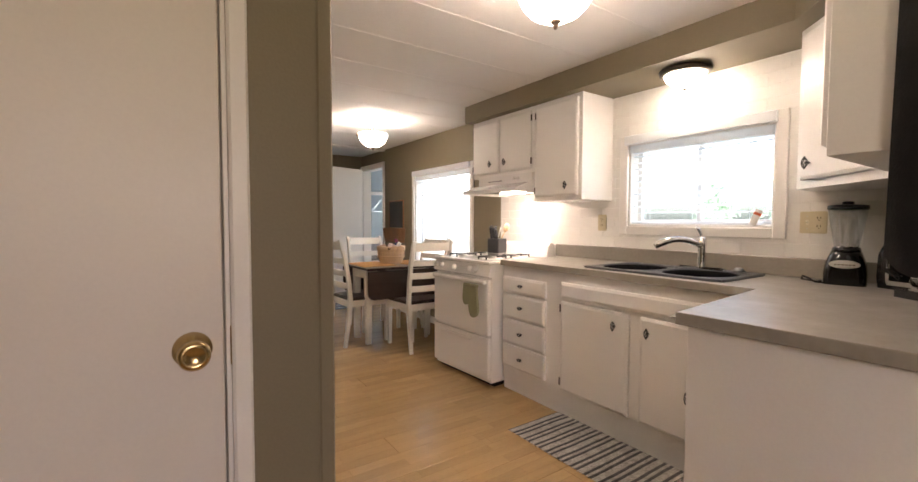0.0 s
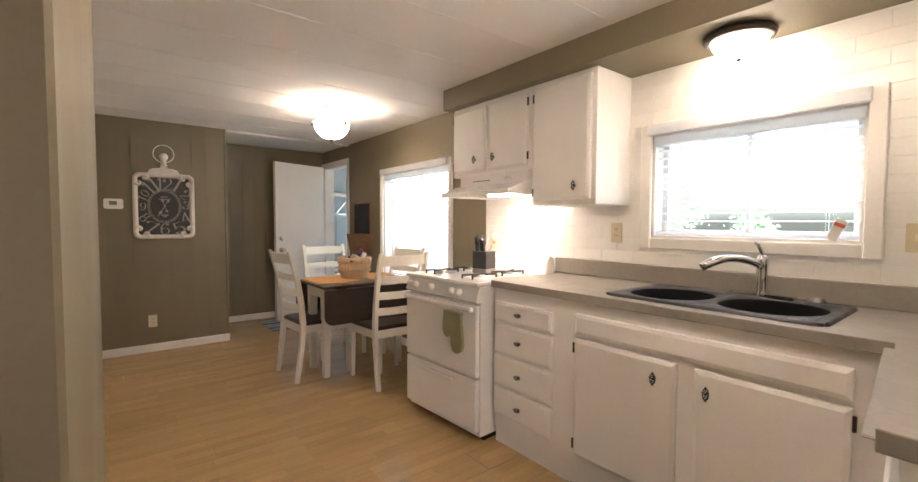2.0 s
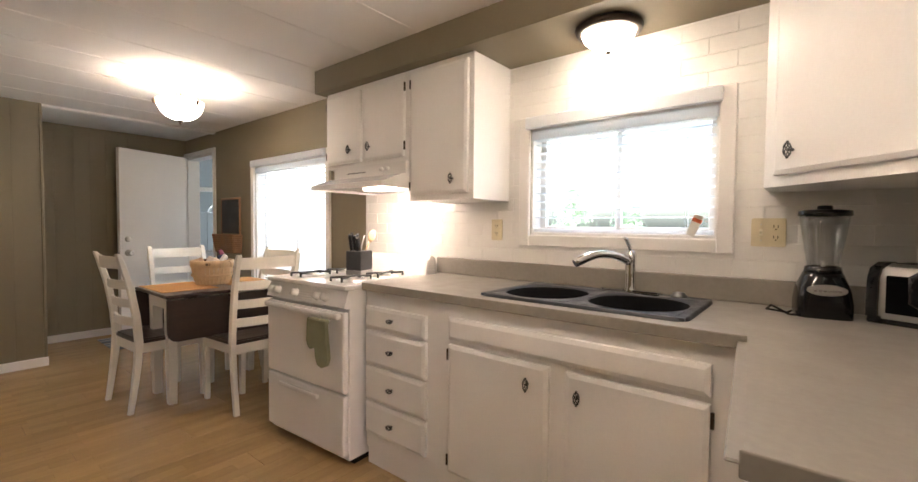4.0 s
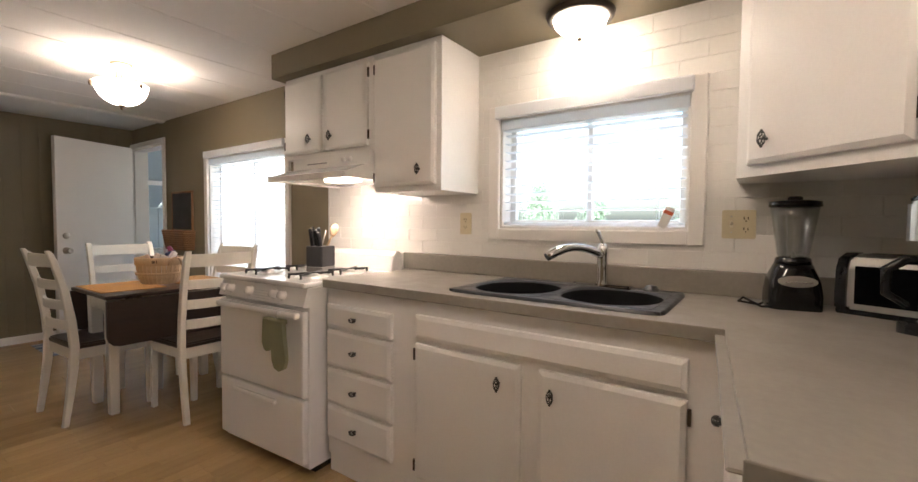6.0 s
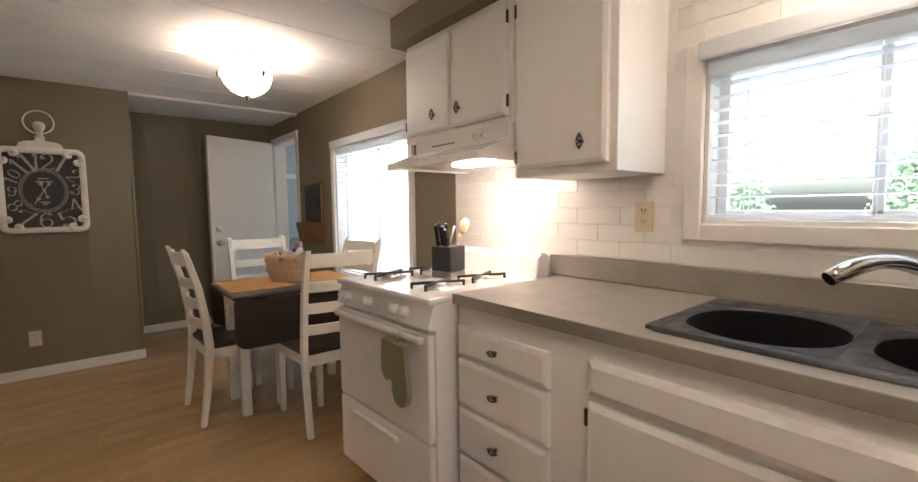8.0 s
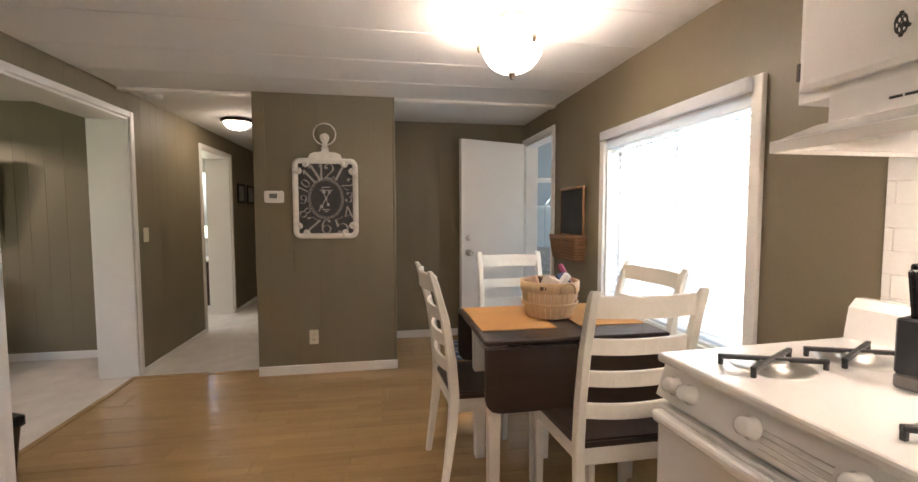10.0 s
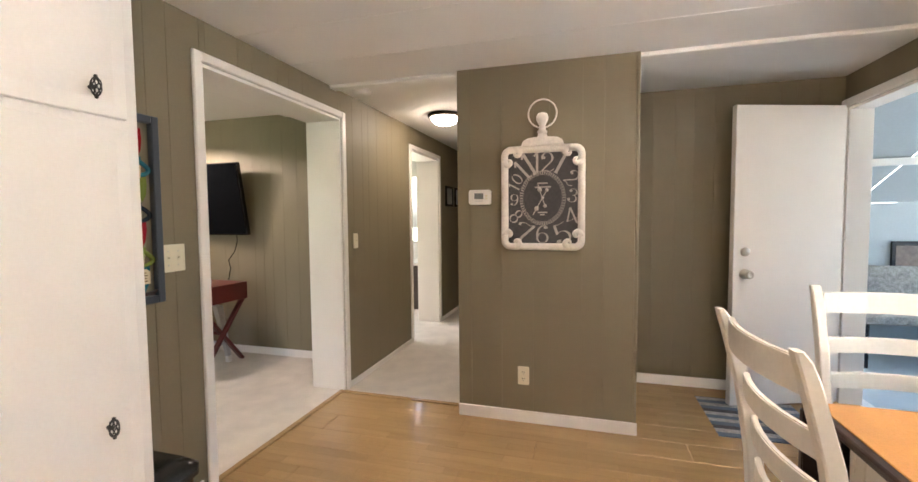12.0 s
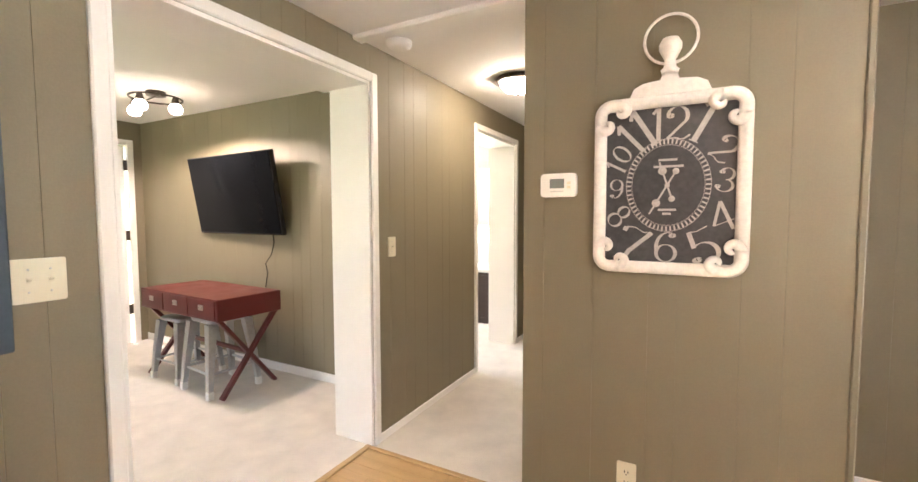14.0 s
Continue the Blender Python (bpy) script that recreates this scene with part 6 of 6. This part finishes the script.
def striped_rug(name, label, x0, x1, y0, y1, pitch, mats, fringe=True):
    r = thing(name, label, "rug")
    y = y0
    k = 0
    while y < y1 - 1e-4:
        w = min(pitch, y1 - y)
        bm = bmesh.new()
        n = 14
        rows = []
        for j in range(n + 1):
            x = x0 + (x1 - x0) * j / n
            z = 0.007 + 0.0012 * noise.noise((x * 9, y * 9, 0))
            wob = 0.003 * noise.noise((x * 5, y * 3, 4))
            rows.append([bm.verts.new((x, y + wob + d, zz)) for d, zz in ((0, 0.0006), (0.0, z * 0.8), (w * 0.25, z), (w * 0.75, z), (w, z * 0.8), (w, 0.0006))])
        for a, b in zip(rows, rows[1:]):
            for q in range(5):
                bm.faces.new((a[q], a[q + 1], b[q + 1], b[q]))
        bmesh.ops.recalc_face_normals(bm, faces=bm.faces)
        part("stripe", bm, mats[k % len(mats)], r)
        y += w
        k += 1
    return r


striped_rug("kitchen_rug", "black and white striped woven rug on the laminate", 1.765, 2.29, 0.92, 1.915, 0.0165, [RUGDARK, RUGLIGHT, RUGDARK, RUGLIGHT, RUGLIGHT])
striped_rug("door_mat", "blue and grey striped woven mat before the front door", 1.87, 2.45, 5.84, 6.42, 0.048, [MATBLUE, RUGLIGHT, RUGDARK, MATBLUE, RUGLIGHT])

# ---------------------------------------------------------------- den
desk = thing("writing_desk", "red lacquered desk on crossed legs with three drawers", "desk", at=pose(-2.41, 6.085, 0.008, 0, 0, -3) @ Matrix.Diagonal((0.945, 0.91, 0.96, 1)))
part("top", box(-0.57, 0.57, -0.275, 0.275, 0.582, 0.742, 0.004), REDLAC, desk)
for k in (-1, 0, 1):
    dw = part("drawer", box(k * 0.37 - 0.175, k * 0.37 + 0.175, -0.283, -0.2755, 0.598, 0.728, 0.002), REDLAC, desk)
    part("pull", merge(prism(rrect(k * 0.37 - 0.032, k * 0.37 + 0.032, -0.02, 0.02, 0.004, 2), 0.004, 0, Matrix.Translation((0, -0.283, 0.672)) @ Matrix.Rotation(radians(90), 4, "X")), sweep([(k * 0.37 - 0.02, -0.288, 0.678), (k * 0.37 - 0.018, -0.292, 0.664), (k * 0.37 + 0.018, -0.292, 0.664), (k * 0.37 + 0.02, -0.288, 0.678)], 0.003, 6)), STEEL, dw)
for s in (-1, 1):
    part("leg", bar((s * 0.54, -0.245, 0.0), (s * 0.54, 0.245, 0.6), 0.045, 0.03, 0.003), REDLAC, desk)
    part("leg", bar((s * 0.505, 0.245, 0.0), (s * 0.505, -0.245, 0.6), 0.045, 0.03, 0.003), REDLAC, desk)
part("stretcher", bar((-0.52, 0.0, 0.3), (0.52, 0.0, 0.3), 0.03, 0.03, 0.003), REDLAC, desk)


def stool(m):
    s = thing("metal_stool", "galvanised metal stool with white rubber feet under the desk", "stool", "metal stools", m)
    part("seat", loops_bm([at_z(rrect(-0.15, 0.15, -0.15, 0.15, 0.04), 0.575), at_z(rrect(-0.155, 0.155, -0.155, 0.155, 0.04), 0.6), at_z(rrect(-0.14, 0.14, -0.14, 0.14, 0.04), 0.61), at_z(rrect(-0.02, 0.02, -0.02, 0.02, 0.018), 0.603)]), GALV, s)
    for sx in (-1, 1):
        for sy in (-1, 1):
            bm = bmesh.new()
            rings = []
            for z, c, w in ((0.06, 0.19, 0.018), (0.3, 0.168, 0.024), (0.575, 0.138, 0.032)):
                rings.append([bm.verts.new((sx * c + dx * w, sy * c + dy * w, z)) for dx, dy in ((-1, -1), (1, -1), (1, 1), (-1, 1))])
            for a, b in zip(rings, rings[1:]):
                for k in range(4):
                    bm.faces.new((a[k], a[(k + 1) % 4], b[(k + 1) % 4], b[k]))
            bm.faces.new(rings[0])
            bmesh.ops.recalc_face_normals(bm, faces=bm.faces)
            part("leg", bm, GALV, s)
            part("foot", box(sx * 0.192 - 0.022, sx * 0.192 + 0.022, sy * 0.192 - 0.022, sy * 0.192 + 0.022, 0.0, 0.065, 0.004), WHITERUB, s, "white rubber foot")
    for sgn in (-1, 1):
        part("foot_rail", bar((-0.18, sgn * 0.178, 0.19), (0.18, sgn * 0.178, 0.19), 0.006, 0.02, 0.001), GALV, s)
        part("foot_rail", bar((sgn * 0.178, -0.18, 0.19), (sgn * 0.178, 0.18, 0.19), 0.006, 0.02, 0.001), GALV, s)
    return s


st = stool(pose(-2.16, 6.0, 0.008, 0, 0, -5) @ Matrix.Diagonal((0.95, 0.95, 0.9, 1)))
copy_thing(st, pose(-2.635, 6.03, 0.008, 0, 0, -1) @ Matrix.Diagonal((0.95, 0.95, 0.9, 1)))

tv = thing("television", "black flat-screen television tilted on a wall mount", "television", at=pose(-2.46, 6.335, 1.47, 9, 0, -2.5))
part("body", box(-0.57, 0.57, 0.0, 0.045, -0.335, 0.335, 0.006), BLACKPL, tv)
part("screen", box(-0.56, 0.56, -0.003, -0.0005, -0.32, 0.325, 0), SCREEN, tv)
part("mount", merge(box(-0.12, 0.12, 0.045, 0.085, -0.1, 0.1, 0.003)), BLACKIRON, tv)
tagged(part("tv_cord", sweep([(-2.05, 6.40, 1.18), (-2.06, 6.42, 1.08), (-2.10, 6.425, 0.98), (-2.17, 6.42, 0.9), (-2.16, 6.43, 0.82), (-2.19, 6.43, 0.7)], 0.004, 6), BLACKPL), "black cord hanging below the television", "cord")

track = thing("track_lamp", "bronze ring ceiling lamp with three lit globes", "ceiling lamp", at=pose(-2.66, 5.88, 2.234))
part("canopy", lathe([(0, 0), (0.065, 0), (0.065, -0.03), (0, -0.034)], 26), BRONZE, track)
rp = [(0.17 * math.cos(2 * math.pi * k / 40), 0.17 * math.sin(2 * math.pi * k / 40), -0.05) for k in range(40)]
part("ring", sweep(rp, 0.007, 8, True), BRONZE, track)
part("arm", merge(sweep([(-0.17, 0, -0.05), (0, 0, -0.03)], 0.006, 6), sweep([(0.17, 0, -0.05), (0, 0, -0.03)], 0.006, 6)), BRONZE, track)
for a, watts in ((0.3, 4.4), (3.6, 1.2), (5.2, 2.4)):
    gx, gy = 0.17 * math.cos(a), 0.17 * math.sin(a)
    part("socket", lathe([(0.012, -0.05), (0.02, -0.06), (0.03, -0.1), (0.026, -0.104)], 18, Matrix.Translation((gx, gy, 0))), BRONZE, track)
    part("globe", lathe([(0.026, -0.1), (0.044, -0.125), (0.047, -0.145), (0.036, -0.17), (0, -0.182)], 22, Matrix.Translation((gx, gy, 0))), BULB, track)
    spot = new("bulb_light", bpy.data.lights.new("bulb_light", "SPOT"))
    spot.data.energy, spot.data.color, spot.data.shadow_soft_size = watts, WARM, 0.02
    spot.data.spot_size, spot.data.spot_blend = radians(168), 0.3
    spot.location = (-2.66 + gx, 5.88 + gy, 2.234 - 0.2)

hp = thing("picture_frame", "small dark framed picture on the hallway wall", "picture", at=on_west(8.46, 1.56))
part("frame", merge(box(-0.15, -0.12, -0.13, 0.13, 0.0, 0.02, 0.002), box(0.12, 0.15, -0.13, 0.13, 0.0, 0.02, 0.002), box(-0.12, 0.12, 0.1, 0.13, 0.0, 0.02, 0.002), box(-0.12, 0.12, -0.13, -0.1, 0.0, 0.02, 0.002)), BLACKPL, hp)
part("print", box(-0.12, 0.12, -0.1, 0.1, 0.0, 0.008, 0), mat("grey_print", (0.3, 0.3, 0.3), 0.5, vary=0.4, scale=12, fine=40), hp)

hp_far = copy_thing(hp, on_west(8.86, 1.56))

# ---------------------------------------------------------------- trees outside
def tree(x, y, h, seed):
    rnd = random.Random(seed)
    t = thing("tree", "leafy green tree beyond the lawn", "tree", "trees outside", pose(x, y, -0.6))
    part("trunk", sweep([(0, 0, 0), (0.05, 0.02, h * 0.3), (0.0, 0.1, h * 0.6), (0.05, 0.05, h * 0.9)], [0.16, 0.12, 0.08, 0.03], 8), BARK, t)
    verts, faces = [], []
    for c in range(90):
        a, r = rnd.uniform(0, 6.283), rnd.uniform(0.2, 1) * h * 0.3
        cz = h * rnd.uniform(0.3, 1.0)
        cen = Vector((r * math.cos(a) * (1.15 - cz / h * 0.7), r * math.sin(a) * (1.15 - cz / h * 0.7), cz))
        for q in range(26):
            p = cen + Vector((rnd.gauss(0, 0.3), rnd.gauss(0, 0.3), rnd.gauss(0, 0.22)))
            u = Vector((rnd.uniform(-1, 1), rnd.uniform(-1, 1), rnd.uniform(-1, 1))).normalized() * 0.11
            v = u.cross(Vector((rnd.uniform(-1, 1), rnd.uniform(-1, 1), rnd.uniform(-1, 1)))).normalized() * 0.07
            k = len(verts)
            verts += [p - u, p + v, p + u, p - v]
            faces.append((k, k + 1, k + 2, k + 3))
    me = bpy.data.meshes.new("crown")
    me.from_pydata([tuple(v) for v in verts], [], faces)
    me.materials.append(LEAF)
    cr = new("crown", me)
    cr.parent = t
    return t


for i, (x, y, h) in enumerate(((26, -6.5, 3.4), (27, -2.0, 2.8), (25, 3.0, 3.6), (30, 10.0, 3.0), (30, -12, 5.5), (34, 16, 5.0))):
    tree(x, y, h, 50 + i)

# ---------------------------------------------------------------- floor boards and wall bricks
BW, BL = 0.192, 1.285
me_full = mesh_of("floor_board", box(0, BL - 0.0008, 0, BW - 0.0008, -0.011, 0.0, 0.0012), FLOOR)
row = 0
y = -1.6
while y < 6.8:
    off = -1.5 - (row * 0.47) % BL
    x = off
    while x < 2.9:
        y_end_limit = 5.84 if x + BL < 0.2 else 6.8
        if y < y_end_limit or x > 0.2:
            if x < -1.5 or x + BL > XE or (y > 4.4 and x < XW):
                x0, x1 = max(x, -1.5 if y < 2 else XW - 0.02), min(x + BL, XE + 0.12 if FD[0] < y < FD[1] else XE)
                if x1 - x0 > 0.02:
                    part("floor_board", box(x0, x1 - 0.0008, y, y + BW - 0.0008, -0.011, 0.0, 0.0012), FLOOR, floor)
            else:
                piece("floor_board", me_full, floor, (x, y, 0))
        x += BL
    y += BW
    row += 1

BRL, BRH, J = 0.203, 0.0685, 0.0014
structure("wall_tile_bed", merge(wall_bm("x", XE - 0.006, XE - 0.001, YS, 3.20, 0.9, ZSOF, [(W1[0] - 0.03, W1[1] + 0.03, W1[2] - 0.03, W1[3] + 0.03)])), GROUT, "white grout bed behind the glazed bricks", "wall")


def bricks(parent, axis, s0, s1, z0, z1, holes):
    cache = {}
    r, z = 0, z0
    while z < z1 - 0.015:
        h = min(BRH, z1 - z)
        s = s0 - (BRL / 2 if r % 2 else 0)
        while s < s1 - 0.005:
            a, b = max(s, s0), min(s + BRL, s1)
            spans = [(a, b)]
            for h0, h1, q0, q1 in holes:
                if z + h > q0 + 0.01 and z < q1 - 0.01:
                    nxt = []
                    for c, d in spans:
                        if d <= h0 or c >= h1:
                            nxt.append((c, d))
                        else:
                            if h0 - c > 0.01:
                                nxt.append((c, h0))
                            if d - h1 > 0.01:
                                nxt.append((h1, d))
                    spans = nxt
            for c, d in spans:
                if d - c < 0.012:
                    continue
                key = (round(d - c, 3), round(h, 3))
                if key not in cache:
                    cache[key] = mesh_of("brick", box(-0.0035, 0, J / 2, d - c - J / 2, J / 2, h - J / 2, 0.0013) if axis == "x" else box(J / 2, d - c - J / 2, 0, 0.0035, J / 2, h - J / 2, 0.0013), BRICK)
                piece("brick", cache[key], parent, (XE - 0.006, c, z) if axis == "x" else (c, YS + 0.003, z))
            s += BRL
        z += BRH
        r += 1


bricks(wall_east, "x", YS, 3.20, 1.028, ZSOF, [(W1[0] - 0.06, W1[1] + 0.06, W1[2] - 0.06, W1[3] + 0.06)])
bricks(wall_east, "x", 2.475, 3.20, 0.96, 1.028, [])
bricks(bpy.data.objects["wall_south"], "y", 1.46, XE - 0.012, 1.028, 1.37, [])
